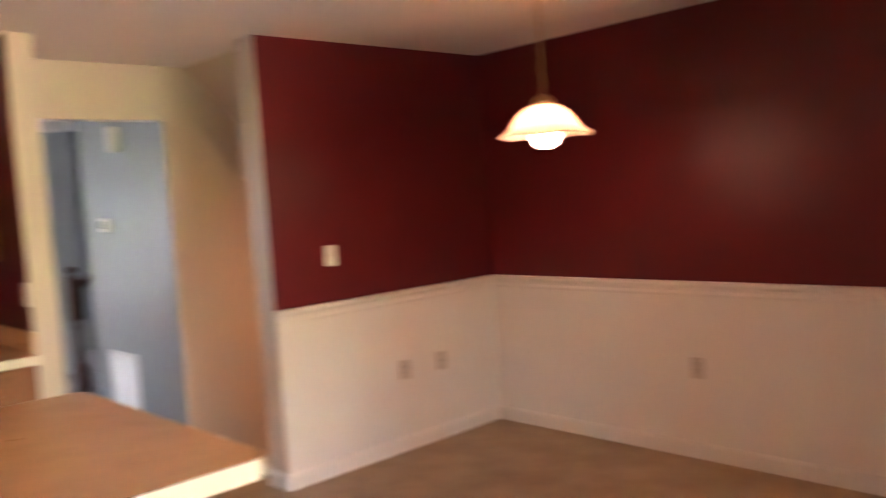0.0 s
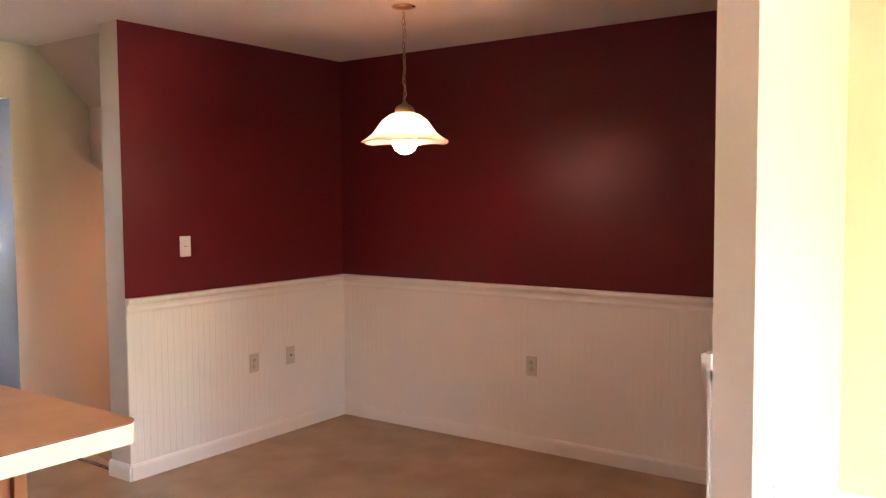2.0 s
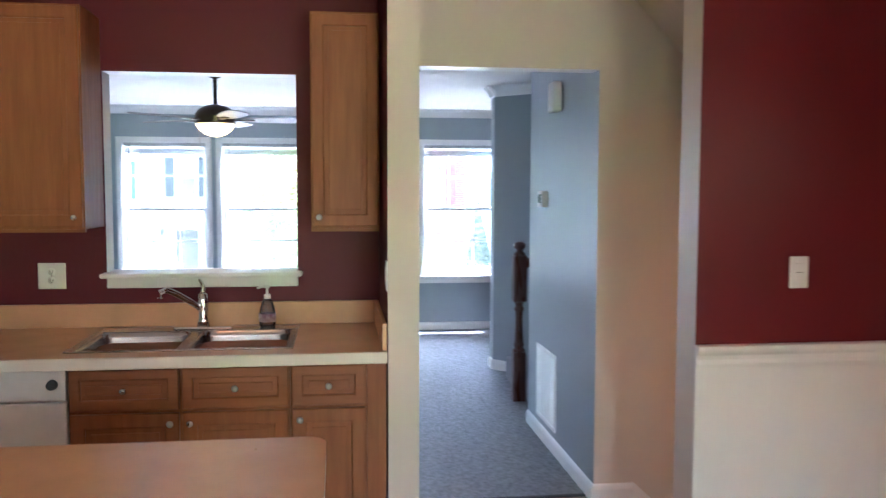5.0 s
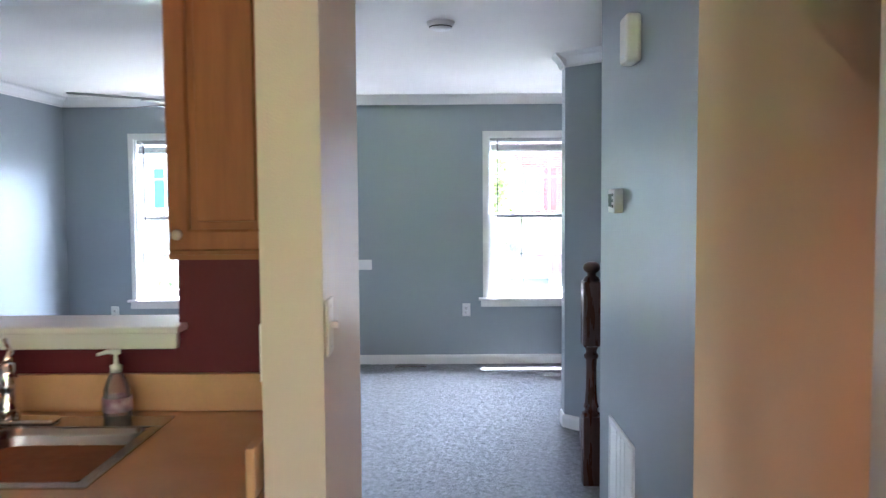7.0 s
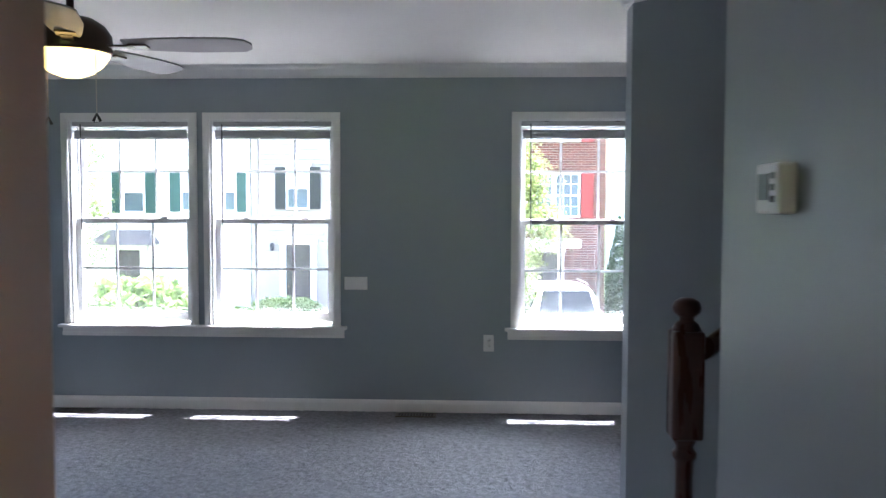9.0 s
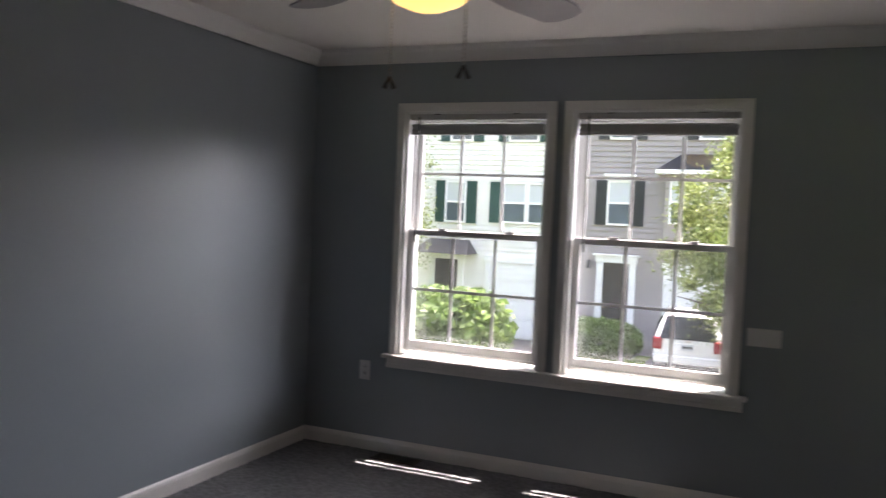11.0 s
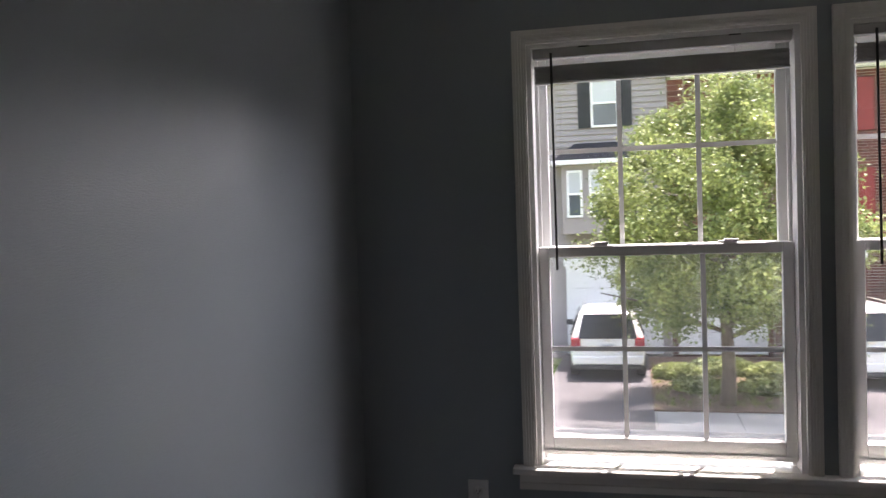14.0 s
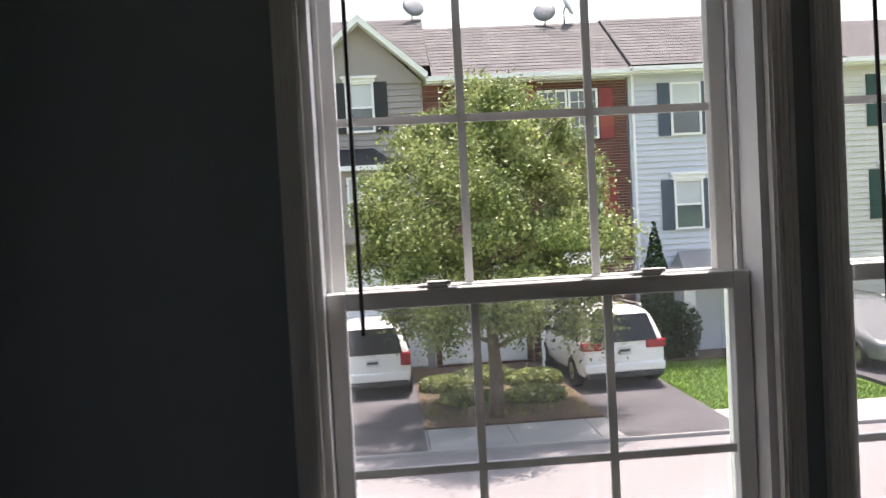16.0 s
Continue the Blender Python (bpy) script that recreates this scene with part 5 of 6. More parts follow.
def house_window(parent, x0, x1, z0, z1, shutter=None, sw=0.34, head=0.0, grid=False, y=-0.02, curtain=True):
    bm = bmesh.new()
    f = 0.06
    box(bm, x0, x0 + f, y - 0.06, y, z0, z1)
    box(bm, x1 - f, x1, y - 0.06, y, z0, z1)
    box(bm, x0 + f, x1 - f, y - 0.06, y, z0, z0 + f)
    box(bm, x0 + f, x1 - f, y - 0.06, y, z1 - f, z1)
    zm = (z0 + z1) / 2
    box(bm, x0 + f, x1 - f, y - 0.045, y, zm - 0.03, zm + 0.03)
    if grid:
        for k in (1, 2):
            gx = x0 + f + (x1 - x0 - 2 * f) * k / 3
            box(bm, gx - 0.01, gx + 0.01, y - 0.03, y - 0.004, z0 + f, z1 - f)
        for zz in ((z0 + zm) / 2, (z1 + zm) / 2):
            box(bm, x0 + f, x1 - f, y - 0.029, y - 0.005, zz - 0.01, zz + 0.01)
    if head:
        box(bm, x0 - 0.05, x1 + 0.05, y - 0.09, y, z1, z1 + head * 0.6)
        box(bm, x0 - 0.10, x1 + 0.10, y - 0.13, y, z1 + head * 0.6, z1 + head)
    win = part("window", bm, M_WHITEH, parent)
    for a, b, m in ((z0 + f, zm - 0.03, M_PANE), (zm + 0.03, z1 - f, M_CURT if curtain else M_PANE)):
        boxed("pane", (x0 + f, x1 - f, y - 0.018, y - 0.002, a, b), m, win)
    if shutter:
        for sx in (x0 - sw - 0.01, x1 + 0.01):
            bm = bmesh.new()
            box(bm, sx, sx + sw, y - 0.035, y, z0, z1)
            k = z0 + 0.05
            while k < z1 - 0.06:
                box(bm, sx + 0.04, sx + sw - 0.04, y - 0.045, y - 0.034, k, k + 0.03)
                k += 0.05
            part("shutter", bm, shutter, parent)
    return win


def panel_door(parent, x0, x1, z0, z1, material, y=-0.02):
    bm = bmesh.new()
    box(bm, x0, x1, y - 0.05, y, z0, z1)
    w = x1 - x0
    for a, b in ((0.12, 0.44), (0.56, 0.88)):
        for c, d in ((0.08, 0.35), (0.42, 0.72), (0.79, 0.94)):
            box(bm, x0 + w * a, x0 + w * b, y - 0.062, y - 0.049, z0 + (z1 - z0) * c, z0 + (z1 - z0) * d, bevel=0.008)
    d = part("door", bm, material, parent)
    bm = bmesh.new()
    lathe(bm, [(0, 0), (0.03, 0.01), (0.03, 0.04), (0, 0.05)], 10, x0 + 0.08, 0)
    bmesh.ops.translate(bm, verts=bm.verts, vec=(0, y - 0.08, z0 + 0.95))
    part("door_knob", bm, M_BRASS, d)
    return d


def entry(parent, x0, x1, z0, z1, material, peak=0.2):
    """A panelled door in white pilasters under a head moulding."""
    panel_door(parent, x0, x1, z0, z1, material)
    bm = bmesh.new()
    for a, b in ((x0 - 0.20, x0), (x1, x1 + 0.20)):
        box(bm, a, b, -0.10, -0.018, z0, z1 + 0.02, bevel=0.01)
    box(bm, x0 - 0.24, x1 + 0.24, -0.13, -0.018, z1 + 0.02, z1 + 0.02 + peak, bevel=0.01)
    box(bm, x0 - 0.32, x1 + 0.32, -0.20, -0.018, z1 + 0.02 + peak, z1 + 0.08 + peak, bevel=0.01)
    part("door_surround", bm, M_WHITEH, parent, "white pilastered door surround")
    boxed("step", (x0 - 0.35, x1 + 0.35, -0.9, 0.0, GZ - parent.location.z - 0.03, z0), M_CONC, parent)


def garage(parent, x0, x1, z0, z1, y=-0.02):
    bm = bmesh.new()
    n = 4
    for k in range(n):
        a, b = z0 + (z1 - z0) * k / n, z0 + (z1 - z0) * (k + 1) / n - 0.012
        box(bm, x0, x1, y - 0.03, y, a, b)
        for q in range(4):
            c = x0 + (x1 - x0) * (q + 0.12) / 4
            d = x0 + (x1 - x0) * (q + 0.88) / 4
            box(bm, c, d, y - 0.04, y - 0.029, a + 0.09, b - 0.09, bevel=0.008)
    part("garage_door", bm, M_WHITEH, parent, "white panelled garage door")
    bm = bmesh.new()
    box(bm, x0 - 0.14, x0, y - 0.06, y, z0, z1)
    box(bm, x1, x1 + 0.14, y - 0.06, y, z0, z1)
    box(bm, x0 - 0.2, x1 + 0.2, y - 0.08, y, z1, z1 + 0.2)
    part("garage_trim", bm, M_WHITEH, parent)


def eave(parent, x0, x1, z, over=0.35):
    boxed("eave", (x0, x1, -over, 0.0, z - 0.16, z), M_WHITEH, parent)
    bm = bmesh.new()
    box(bm, x0, x1, -over - 0.10, -over - 0.001, z - 0.11, z + 0.01)
    part("gutter", bm, M_WHITEH, parent)


def downspout(parent, x, z0, z1):
    boxed("downspout", (x - 0.04, x + 0.04, -0.10, -0.02, z0, z1), M_WHITEH, parent, bevel=0.008)


G0 = GZ - 0.12
# grey-mauve house
M_SG = siding("grey_mauve_siding", (0.32, 0.285, 0.28), (0.285, 0.255, 0.25))
h = thing("townhouse", (0.62, 26.5, 0.06), "grey-mauve sided townhouse with black shutters and a gable", "house", "row of townhouses")
lap_wall(h, -10.25, -4.55, G0, 5.05, M_SG)
house_window(h, -9.12, -8.37, 3.80, 4.95, M_BLACK)
house_window(h, -9.12, -8.37, 1.24, 2.58, M_BLACK, head=0.2)
entry(h, -9.13, -8.35, -2.2, 0.10, M_BLACKDOOR)
garage(h, -7.2, -4.9, -2.45, 0.0)
house_window(h, -6.55, -5.80, 3.80, 5.12, M_BLACK, head=0.16)
bm = bmesh.new()
for a, b in ((-7.35, -5.55),):
    box(bm, a, b, -0.55, -0.02, 0.9, 2.85)
bay = part("bay", bm, M_SG, h, "projecting bay with white corner posts")
for x0 in (-7.22, -6.62, -6.02):
    house_window(h, x0, x0 + 0.42, 1.35, 2.62, y=-0.552)
bm = bmesh.new()
vs = [bm.verts.new(p) for p in ((-7.6, -0.75, 2.9), (-5.3, -0.75, 2.9), (-5.3, 0, 2.9), (-7.6, 0, 2.9), (-7.0, 0, 3.4), (-5.9, 0, 3.4))]
for f in ((0, 1, 5, 4), (0, 4, 3), (1, 2, 5), (3, 4, 5, 2), (0, 3, 2, 1)):
    bm.faces.new([vs[i] for i in f])
part("bay_roof", bm, M_BLACK, h, "small dark metal bay roof")
boxed("bay_fascia", (-7.62, -5.28, -0.78, 0.0, 2.78, 2.9), M_WHITEH, h)
eave(h, -10.3, -7.9, 5.2)
shingle_roof(h, -10.3, -7.9, -0.4, 5.2, 2.6, 7.35)
shingle_roof(h, -7.89, -4.3, 0.0, 5.487, 2.6, 7.35)
# cross gable
bm = bmesh.new()
vs = [bm.verts.new(p) for p in ((-7.72, -0.05, 5.05), (-4.5, -0.05, 5.05), (-6.12, -0.05, 6.62), (-7.72, 2.4, 5.05), (-4.5, 2.4, 5.05), (-6.12, 2.4, 6.62))]
bm.faces.new((vs[0], vs[1], vs[2]))
bm.faces.new((vs[0], vs[2], vs[5], vs[3]))
bm.faces.new((vs[1], vs[4], vs[5], vs[2]))
part("gable", bm, M_SG, h)
bm = bmesh.new()
for s in (-1, 1):
    e0, e1 = Vector((-6.12 + s * 1.75, 0, 5.22)), Vector((-6.12, 0, 6.76))
    q = []
    for y in (-0.45, 2.4):
        for p, dz in ((e0, -0.16), (e1, -0.16), (e1, 0.03), (e0, 0.03)):
            q.append(bm.verts.new((p.x, y, p.z + dz)))
    for f in ((0, 1, 2, 3), (7, 6, 5, 4), (0, 4, 5, 1), (2, 6, 7, 3), (1, 5, 6, 2), (0, 3, 7, 4)):
        bm.faces.new([q[i] for i in f])
part("gable_trim", bm, M_WHITEH, h, "white raked gable trim")
bm = bmesh.new()
for s in (-1, 1):
    q = [bm.verts.new(p) for p in ((-6.12 + s * 1.75, -0.46, 5.255), (-6.12, -0.46, 6.795), (-6.12, 2.4, 6.795), (-6.12 + s * 1.75, 2.4, 5.255))]
    bm.faces.new(q)
part("gable_roof", bm, M_ROOF, h)
lt = thing("porch_light", (-8.96, 26.42, 0.08), "small black wall lantern by the door", "lamp")
bm = bmesh.new()
box(bm, -0.05, 0.05, -0.1, 0.05, -0.1, 0.1, bevel=0.02)
lathe(bm, [(0.0, 0.18), (0.07, 0.10), (0.0, 0.10)], 8)
part("lantern", bm, M_BLACK, lt)

# white house
M_SW = siding("white_siding", (0.74, 0.73, 0.70), (0.70, 0.69, 0.66))
h = thing("townhouse", (0.6, 26.5, 0.06), "white sided townhouse with dark green shutters and garage", "house", "row of townhouses")
lap_wall(h, -16.0, -10.27, G0, 5.05, M_SW, y=0.01)
house_window(h, -14.40, -13.66, 1.10, 2.45, M_GREEN)
house_window(h, -12.50, -11.62, 1.15, 2.45, None, grid=False)
house_window(h, -11.60, -10.70, 1.15, 2.45, None)
for sx in (-12.86, -10.68):
    boxed("shutter", (sx, sx + 0.34, -0.055, -0.018, 1.15, 2.45), M_GREEN, h)
house_window(h, -14.30, -13.5, 3.72, 4.75, M_GREEN)
house_window(h, -12.30, -11.3, 3.72, 4.75, M_GREEN)
garage(h, -12.75, -10.45, -2.45, -0.1)
entry(h, -14.65, -13.85, -2.2, -0.1, M_BLACKDOOR, 0.12)
bm = bmesh.new()
vs = [bm.verts.new(p) for p in ((-15.2, -1.0, 0.12), (-13.2, -1.0, 0.12), (-13.2, -0.02, 0.12), (-15.2, -0.02, 0.12), (-14.9, -0.02, 0.55), (-13.5, -0.02, 0.55))]
for f in ((0, 1, 5, 4), (0, 4, 3), (1, 2, 5), (3, 4, 5, 2), (0, 3, 2, 1)):
    bm.faces.new([vs[i] for i in f])
part("porch_roof", bm, M_ROOF, h)
eave(h, -16.0, -10.32, 5.2)
shingle_roof(h, -16.0, -10.31, -0.4, 5.2, 2.6, 7.0)
downspout(h, -10.33, G0, 5.0)

# brick house
h = thing("townhouse", (0.6, 26.5, 0.06), "red brick townhouse with red shutters", "house", "row of townhouses")
bm = bmesh.new()
box(bm, -4.54, 0.98, 0.03, 0.4, G0, 4.95)
part("wall", bm, M_MORTAR, h)
V, F = [], []
rw = 0
z = -0.1
rb = np.random.RandomState(12)
while z < 4.88:
    x = -1.75 + (0.11 if rw % 2 else 0.0)
    while x < 0.94:
        b = len(V)
        q = min(x + 0.208, 0.97)
        d = rb.uniform(0.0, 0.006)
        V += [(i, j, k) for i in (x, q) for j in (0.012 - d, 0.04) for k in (z, z + 0.064)]
        F += [tuple(b + i for i in f) for f in ((0, 1, 3, 2), (4, 6, 7, 5), (0, 4, 5, 1), (2, 3, 7, 6), (0, 2, 6, 4), (1, 5, 7, 3))]
        x += 0.22
    z += 0.076
    rw += 1
x0b = -4.5
while x0b < -1.8:
    rowz = G0
    while rowz < 4.88:
        b = len(V)
        V += [(i, j, k) for i in (x0b, x0b + 0.42) for j in (0.014, 0.04) for k in (rowz, rowz + 0.14)]
        F += [tuple(b + i for i in f) for f in ((0, 1, 3, 2), (4, 6, 7, 5), (0, 4, 5, 1), (2, 3, 7, 6), (0, 2, 6, 4), (1, 5, 7, 3))]
        rowz += 0.152
    x0b += 0.44
rowz = G0
while rowz < -0.1:
    x = -1.75
    while x < 0.94:
        b = len(V)
        q = min(x + 0.208, 0.97)
        V += [(i, j, k) for i in (x, q) for j in (0.012, 0.04) for k in (rowz, rowz + 0.064)]
        F += [tuple(b + i for i in f) for f in ((0, 1, 3, 2), (4, 6, 7, 5), (0, 4, 5, 1), (2, 3, 7, 6), (0, 2, 6, 4), (1, 5, 7, 3))]
        x += 0.22
    rowz += 0.076
me = bpy.data.meshes.new("bricks")
me.from_pydata(V, [], F)
me.materials.append(M_BRICK)
o = new("bricks", me)
o.parent = h
tagged(o, "red bricks in running bond", kind="stuff")
for x0 in (-1.45, -0.62):
    house_window(h, x0, x0 + 0.80, 3.36, 4.70, None, grid=True, y=0.0, curtain=False)
boxed("shutter", (0.22, 0.60, -0.035, 0.0, 3.36, 4.70), M_REDSH, h)
boxed("shutter", (-1.83, -1.47, -0.035, 0.0, 3.36, 4.70), M_REDSH, h)
for x0 in (-1.45, -0.62):
    house_window(h, x0, x0 + 0.80, 1.0, 2.4, None, grid=True, y=0.0, curtain=False)
boxed("shutter", (0.22, 0.60, -0.035, 0.0, 1.0, 2.4), M_REDSH, h)
garage(h, -4.2, -2.2, -2.45, -0.1, y=0.0)
entry(h, -1.3, -0.5, -2.2, -0.1, M_BLACKDOOR)
bm = bmesh.new()
lathe(bm, [(0, G0), (0.12, G0), (0.12, G0 + 0.12), (0.09, G0 + 0.14), (0.08, 0.1), (0.11, 0.15), (0, 0.15)], 16, -1.75, -1.0)
part("porch_post", bm, M_WHITEH, h, "round white porch post")
boxed("porch_roof", (-2.0, 0.1, -1.2, -0.1, 0.1, 0.35), M_WHITEH, h)
eave(h, -4.4, 1.05, 5.12)
shingle_roof(h, -4.25, 1.0, -0.4, 5.12, 2.6, 7.05)

# blue-grey house
M_SB = siding("pale_blue_grey_siding", (0.55, 0.57, 0.62), (0.51, 0.53, 0.58))
h = thing("townhouse", (0.6, 26.5, 0.06), "pale blue-grey sided townhouse with slate shutters", "house", "row of townhouses")
lap_wall(h, 1.02, 6.9, G0, 5.0, M_SB, y=-0.02)
house_window(h, 2.15, 3.0, 3.34, 4.76, M_BLUESH, y=-0.04, sw=0.33)
house_window(h, 2.15, 2.96, 0.80, 2.15, M_BLUESH, y=-0.04, sw=0.33, head=0.2, curtain=True)
house_window(h, 5.1, 5.95, 3.34, 4.76, M_BLUESH, y=-0.04, sw=0.33)
house_window(h, 5.1, 5.92, 0.80, 2.15, M_BLUESH, y=-0.04, sw=0.33, head=0.2)
garage(h, 4.5, 6.7, -2.45, -0.3, y=-0.04)
bm = bmesh.new()
box(bm, 2.0, 2.3, -0.9, -0.7, G0, -0.3)
part("porch_post", bm, M_WHITEH, h)
bm = bmesh.new()
vs = [bm.verts.new(p) for p in ((1.9, -1.3, -0.3), (6.6, -1.3, -0.3), (6.6, -0.03, -0.3), (1.9, -0.03, -0.3), (2.2, -0.03, 0.22), (6.3, -0.03, 0.22))]
for f in ((0, 1, 5, 4), (0, 4, 3), (1, 2, 5), (3, 4, 5, 2), (0, 3, 2, 1)):
    bm.faces.new([vs[i] for i in f])
part("porch_roof", bm, M_CONC, h, "pale sunlit porch roof")
eave(h, 1.0, 6.9, 5.16)
shingle_roof(h, 1.04, 6.95, -0.4, 5.20, 2.6, 7.12)
downspout(h, 1.12, G0, 5.0)
# farther house
M_ST = siding("tan_grey_siding", (0.60, 0.58, 0.54), (0.56, 0.54, 0.50))
h = thing("townhouse", (0.6, 26.5, 0.06), "pale tan sided townhouse with green-black shutters", "house", "row of townhouses")
lap_wall(h, 6.92, 12.8, G0, 5.0, M_ST)
for x0 in (8.0, 10.8):
    house_window(h, x0, x0 + 0.85, 3.34, 4.76, M_GREEN, sw=0.33)
    house_window(h, x0, x0 + 0.82, 0.80, 2.15, M_GREEN, sw=0.33, head=0.2)
garage(h, 9.6, 12.0, -2.45, -0.3)
eave(h, 6.92, 12.8, 5.16)
shingle_roof(h, 6.96, 12.8, -0.4, 5.16, 2.6, 6.8)
h = thing("townhouse", (0.6, 26.5, 0.06), "beige sided townhouse at the row's end", "house", "row of townhouses")
lap_wall(h, -22.0, -16.02, G0, 5.0, M_ST)
for x0 in (-20.8, -18.3):
    house_window(h, x0, x0 + 0.9, 3.6, 4.75, M_BLACK)
    house_window(h, x0, x0 + 0.9, 1.1, 2.45, M_BLACK)
garage(h, -21.5, -19.2, -2.45, -0.2)
eave(h, -22.0, -16.02, 5.16)
shingle_roof(h, -22.0, -16.02, -0.4, 5.16, 2.6, 7.0)

# roof dishes
for dx, dy, dz, rot in ((-3.94, 29.1, 7.44, 20), (0.01, 29.1, 7.15, -15), (0.59, 29.1, 7.34, 60)):
    d = thing("satellite_dish", (dx, dy, dz - 0.25), "grey satellite dish on the roof ridge", "satellite dish", "roof dishes", rz=rot)
    bm = bmesh.new()
    tube(bm, [(0, 0, 0), (0, 0, 0.4), (0, -0.06, 0.52)], 0.03, 8)
    part("mast", bm, M_NICKEL, d)
    bm = bmesh.new()
    lathe(bm, [(0, 0.05), (0.2, 0.035), (0.33, 0.0), (0.33, -0.012), (0.2, 0.02), (0, 0.035)], 24)
    bmesh.ops.rotate(bm, verts=bm.verts, cent=(0, 0, 0), matrix=Matrix.Rotation(radians(65), 3, "X"))
    bmesh.ops.translate(bm, verts=bm.verts, vec=(0, -0.12, 0.55))
    part("dish", bm, mat("grey_dish", (0.16, 0.17, 0.18), (0.13, 0.14, 0.15), rough=0.5), d)
    bm = bmesh.new()
    tube(bm, [(0, -0.1, 0.3), (0, -0.5, 0.42)], 0.015, 6)
    part("arm", bm, M_NICKEL, d)

# ---- cars ----
M_CARW = mat("white_car_paint", (0.80, 0.80, 0.80), (0.78, 0.78, 0.78), rough=0.18, coat=0.6, scale=2)
M_CARG = mat("grey_car_paint", (0.16, 0.165, 0.17), (0.14, 0.145, 0.15), rough=0.22, coat=0.6, scale=2)
M_CARGL = mat("tinted_car_glass", (0.012, 0.014, 0.016), (0.009, 0.011, 0.012), rough=0.06, spec=0.3)
M_TAIL = mat("red_lamp_plastic", (0.34, 0.008, 0.014), (0.26, 0.006, 0.011), rough=0.15)
M_TYRE = mat("black_tyre_rubber", (0.025, 0.025, 0.027), (0.018, 0.018, 0.02), rough=0.85)
M_BLKPL = mat("black_trim_plastic", (0.03, 0.03, 0.032), (0.022, 0.022, 0.024), rough=0.6)
M_PLATE = mat("license_plate_paint", (0.55, 0.57, 0.60), (0.48, 0.5, 0.55), rough=0.4)


def car(loc, rz, paint, L, W, H, hood, tailrake, label, lamp_in=0.70, lamp_h=0.29):
    """A wagon-like car; local -y is its tail, at y = 0."""
    c = thing("parked_car", loc, label, "car", "parked cars", rz)
    hw = W / 2
    belt = 0.58 * H
    # stations along the length: y, half width low, half width roof, roof z, belt z
    S = [(0.0, hw * 0.90, hw * 0.86, belt + 0.02, belt), (tailrake * 0.5, hw * 0.97, hw * 0.79, belt + (H * 0.985 - belt) * 0.5, belt), (tailrake, hw, hw * 0.72, H * 0.985, belt), (tailrake + 0.5, hw, hw * 0.73, H, belt),
         (L * 0.5, hw, hw * 0.72, H * 0.99, belt - 0.01), (L - hood - 0.75, hw, hw * 0.70, H * 0.955, belt - 0.02), (L - hood, hw * 0.99, hw * 0.86, belt + 0.06, belt - 0.02), (L - 0.25, hw * 0.95, hw * 0.80, belt - 0.08, belt - 0.12), (L, hw * 0.80, hw * 0.66, belt - 0.25, belt - 0.28)]
    bm = bmesh.new()
    rings = []
    for y, wl, wr, zr, zb in S:
        yb = y + (0.05 if y == 0 else 0)
        pts = [(wl * 0.86, 0.22), (wl * 0.97, 0.30), (wl, zb * 0.72), (wl * 0.985, zb), (wr + (wl - wr) * 0.12, zb + (zr - zb) * 0.8), (wr * 0.93, zr - (zr - zb) * 0.03), (wr * 0.5, zr + 0.012)]
        full = pts + [(-a, b) for a, b in pts[::-1]]
        rings.append([bm.verts.new((x, y, z)) for x, z in full])
    for a, b in zip(rings, rings[1:]):
        for i in range(len(a)):
            j = (i + 1) % len(a)
            f = bm.faces.new((a[i], a[j], b[j], b[i]))
            f.smooth = True
    bm.faces.new(rings[0])
    bm.faces.new(rings[-1][::-1])
    body = part("body", bm, paint, c)
    sub = body.modifiers.new("smooth", "SUBSURF")
    sub.levels = sub.render_levels = 2
    # rear window, on the slope between belt and roof
    bm = bmesh.new()
    slope = Vector((0, -(H * 0.985 - belt), tailrake)).normalized()
    q = []
    for k, wide in ((0.04, 0.76), (0.84, 0.63)):
        for s in ((-1, 1) if k < 0.5 else (1, -1)):
            q.append(Vector((s * hw * wide, tailrake * k, belt + (H * 0.985 - belt) * k)))
    lo = [bm.verts.new(p + slope * 0.022) for p in q]
    hi = [bm.verts.new(p - slope * 0.05) for p in q]
    for i in range(4):
        bm.faces.new((lo[i], lo[(i + 1) % 4], hi[(i + 1) % 4], hi[i]))
    bm.faces.new(lo)
    bm.faces.new(hi[::-1])
    part("rear_window", bm, M_CARGL, c, "dark tinted rear window")
    for s in (-1, 1):
        for y0, y1 in ((tailrake + 0.12, L * 0.36), (L * 0.37, L * 0.55), (L * 0.56, L - hood - 0.75)):
            bm = bmesh.new()
            q = [(s * hw * 0.975, y0, belt + 0.05), (s * hw * 0.975, y1, belt + 0.05), (s * hw * 0.805, y1, H * 0.90), (s * hw * 0.805, y0, H * 0.90)]
            lo = [bm.verts.new((x + s * 0.012, y, z)) for x, y, z in q]
            hi = [bm.verts.new((x - s * 0.05, y, z)) for x, y, z in q]
            for i in range(4):
                bm.faces.new((lo[i], lo[(i + 1) % 4], hi[(i + 1) % 4], hi[i]))
            bm.faces.new(lo)
            bm.faces.new(hi[::-1])
            part("side_window", bm, M_CARGL, c)
        bm = bmesh.new()
        x0, x1 = sorted((s * hw * lamp_in, s * hw * 0.955))
        box(bm, x0, x1, -0.015, 0.22, belt + 0.04 - lamp_h, belt + 0.04, bevel=0.03)
        part("tail_light", bm, M_TAIL, c, "red tail light")
        bm = bmesh.new()
        x0, x1 = sorted((s * hw * 0.70, s * hw * 0.92))
        box(bm, x0, x1, -0.035, 0.05, 0.40, 0.46, bevel=0.015)
        part("reflector", bm, M_TAIL, c)
        bm = bmesh.new()
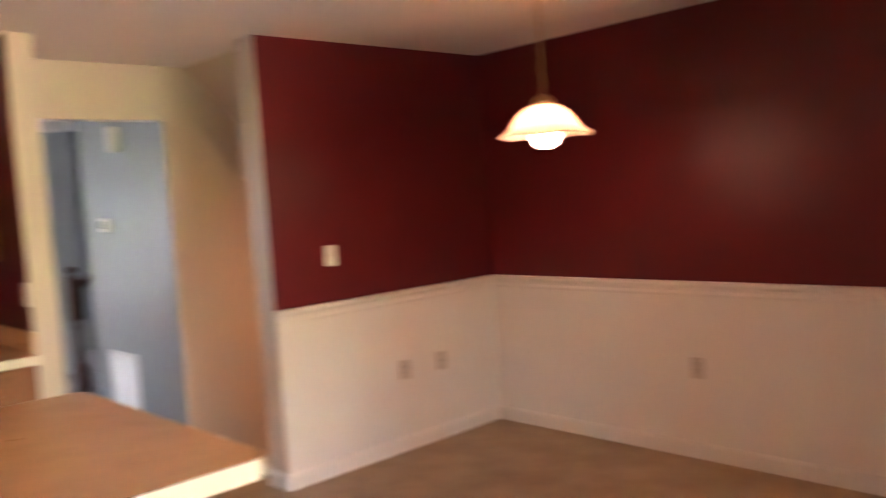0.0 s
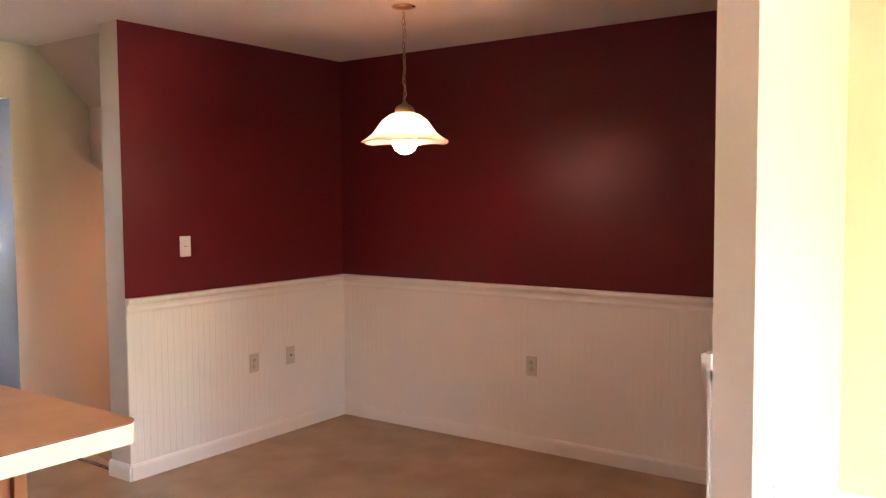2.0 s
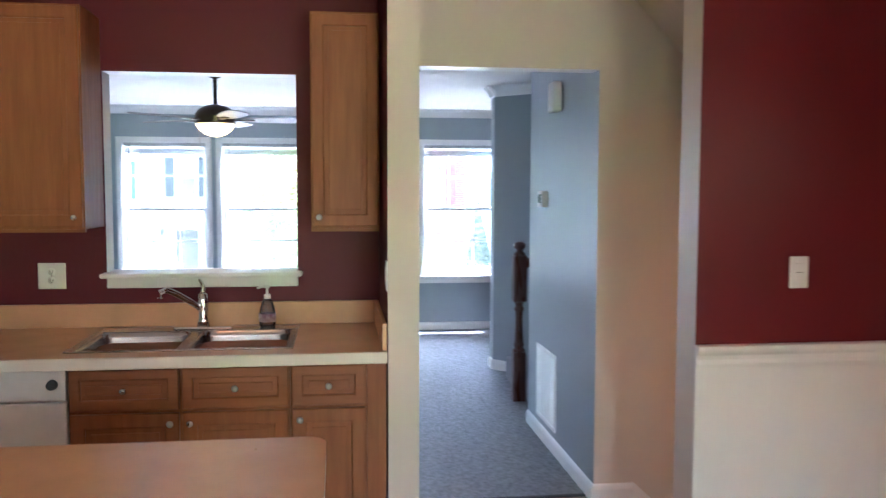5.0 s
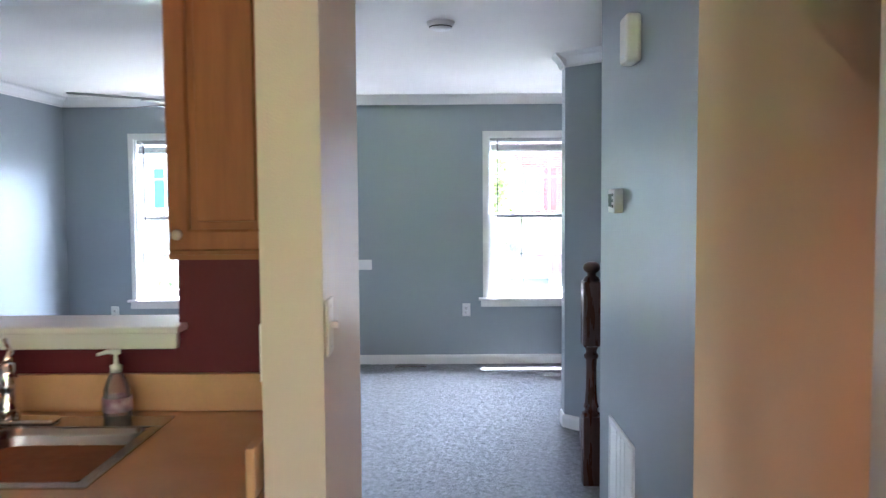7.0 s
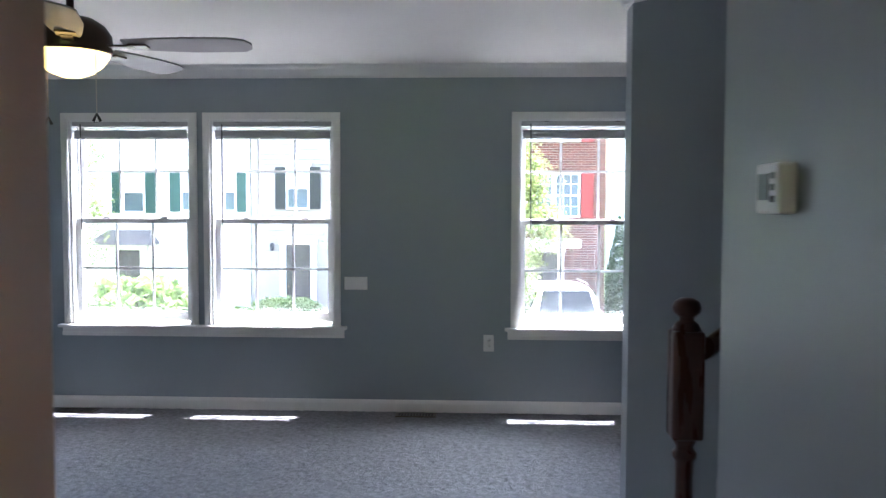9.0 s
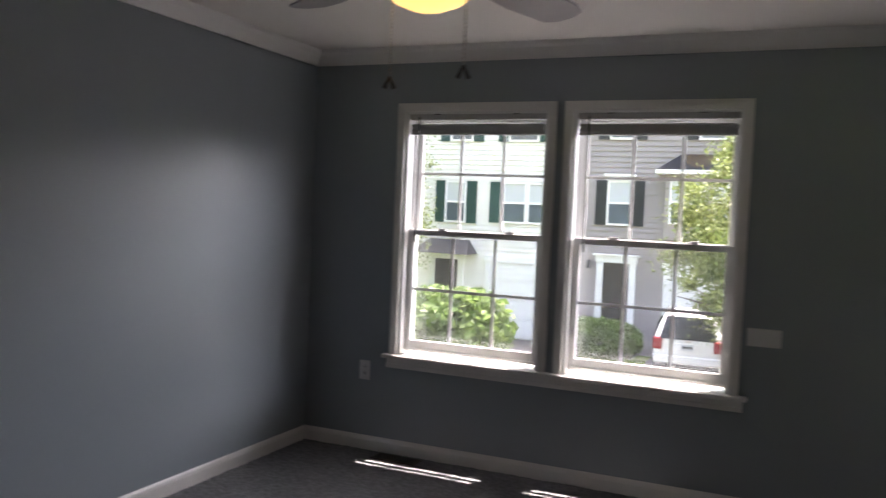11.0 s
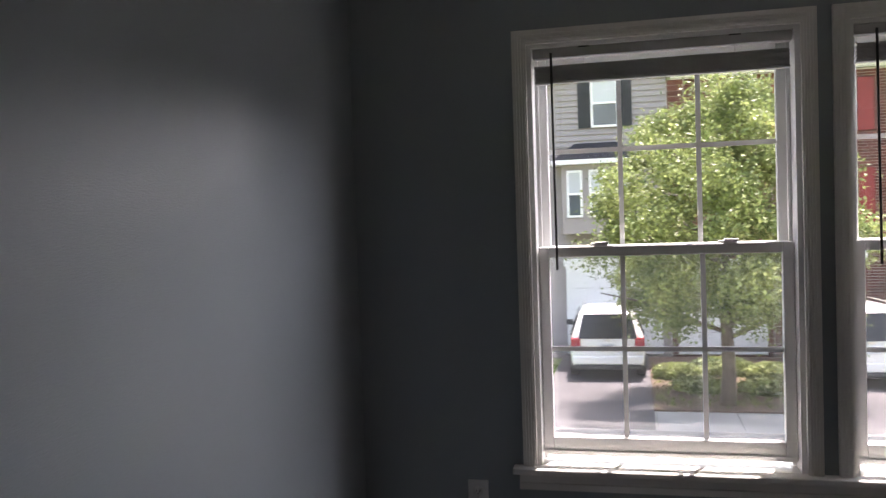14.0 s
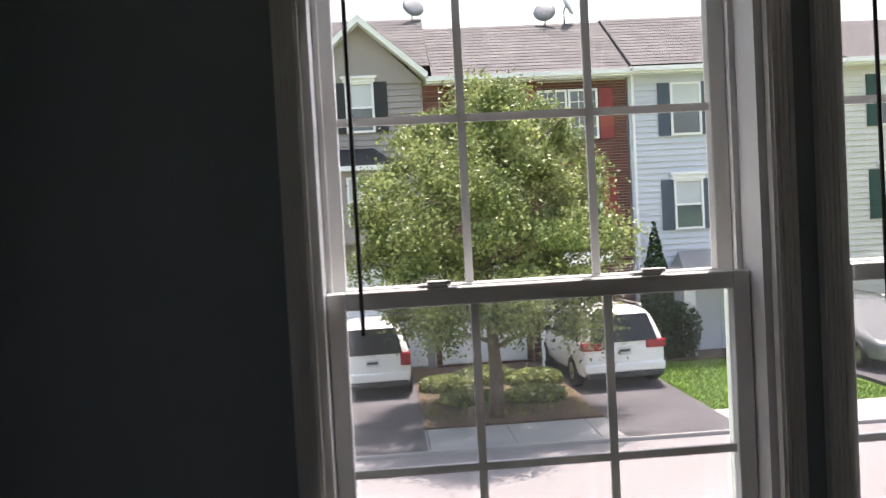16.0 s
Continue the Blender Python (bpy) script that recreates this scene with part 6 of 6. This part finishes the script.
        x0, x1 = sorted((s * hw * 0.98, s * (hw + 0.17)))
        box(bm, x0, x1, L - hood - 0.72, L - hood - 0.58, belt + 0.03, belt + 0.17, bevel=0.03)
        part("mirror", bm, M_BLKPL, c)
        for wy in (0.78, L - 0.86):
            bm = bmesh.new()
            lathe(bm, [(0.20, -0.11), (0.31, -0.11), (0.335, -0.07), (0.335, 0.07), (0.31, 0.11), (0.20, 0.11), (0.20, -0.11)], 28)
            bmesh.ops.rotate(bm, verts=bm.verts, cent=(0, 0, 0), matrix=Matrix.Rotation(radians(90), 3, "Y"))
            bmesh.ops.translate(bm, verts=bm.verts, vec=(s * (hw - 0.10), wy, 0.335))
            wh = part("wheel", bm, M_TYRE, c, "black tyre")
            bm = bmesh.new()
            lathe(bm, [(0, 0.07), (0.06, 0.085), (0.10, 0.07), (0.19, 0.10), (0.205, 0.10), (0.205, -0.10), (0, -0.10)], 20)
            bmesh.ops.rotate(bm, verts=bm.verts, cent=(0, 0, 0), matrix=Matrix.Rotation(radians(90 * s), 3, "Y"))
            bmesh.ops.translate(bm, verts=bm.verts, vec=(s * (hw - 0.10), wy, 0.335))
            part("rim", bm, M_NICKEL, wh)
    bm = bmesh.new()
    box(bm, -hw * 0.88, hw * 0.88, -0.055, 0.12, 0.26, 0.38, bevel=0.03)
    part("lower_bumper", bm, M_BLKPL, c, "black lower bumper")
    bm = bmesh.new()
    box(bm, -hw * 0.93, hw * 0.93, -0.04, 0.15, 0.38, 0.58, bevel=0.04)
    part("bumper", bm, paint, c)
    pz = belt - 0.16
    bm = bmesh.new()
    box(bm, -0.25, 0.25, -0.012, 0.06, pz - 0.09, pz + 0.09, bevel=0.01)
    part("plate_recess", bm, paint, c)
    pt = boxed("license_plate", (-0.155, 0.155, -0.022, -0.010, pz - 0.076, pz + 0.076), M_PLATE, c, "pale license plate")
    boxed("plate_bar", (-0.12, 0.12, -0.0245, -0.0215, pz - 0.025, pz + 0.03), M_BLKPL, pt)
    boxed("badge", (-0.07, 0.07, -0.018, 0.05, pz + 0.13, pz + 0.17), M_NICKEL, c, bevel=0.008)
    for s in (-1, 1):
        bm = bmesh.new()
        tube(bm, [(s * hw * 0.62, tailrake + 0.25, H + 0.01), (s * hw * 0.63, tailrake + 0.4, H + 0.04), (s * hw * 0.62, L - hood - 1.1, H + 0.02), (s * hw * 0.61, L - hood - 0.95, H - 0.02)], 0.018, 8)
        part("roof_rail", bm, M_NICKEL, c)
    return c


for sx, sy, sr, sh, sd in ((-3.9, 23.4, 0.6, 0.30, 71), (-2.9, 23.9, 0.7, 0.34, 72), (-1.8, 23.4, 0.6, 0.32, 73), (-3.5, 21.9, 0.6, 0.24, 74), (-2.1, 21.8, 0.65, 0.26, 75)):
    bush("shrub", (sx, sy, GZ + 0.03), (sr, sr * 0.8, sh * 0.6), 2600, 0.05, sd, "low yellow-green groundcover shrub in the mulched bed", "shrub", M_LEAF)

DZ = GZ + 0.066
car((-5.52, 22.9, DZ), 2, M_CARW, 4.25, 1.78, 1.66, 1.0, 0.35, "small white crossover parked nose-in on the driveway")
car((-0.02, 22.2, DZ), 3, M_CARW, 4.2, 1.98, 1.74, 1.0, 0.30, "white minivan parked nose-in on the driveway", 0.5, 0.18)
car((6.55, 26.3, DZ), 178, M_CARG, 4.5, 1.85, 1.46, 1.25, 0.5, "dark grey car parked nose-out on the driveway")

# ---- small pieces of the walls, last ----
wainscot("wainscot_back", (-1.695, 0.0), (1, 0), (0, -1), 1.695, "white beadboard wainscot with chair rail")
wainscot("wainscot_side", (0.0, -3.042), (0, 1), (-1, 0), 3.042, "white beadboard wainscot with chair rail")
wainscot("wainscot_stub", (-1.545, -3.042), (1, 0), (0, 1), 1.545, "white beadboard wainscot with chair rail")
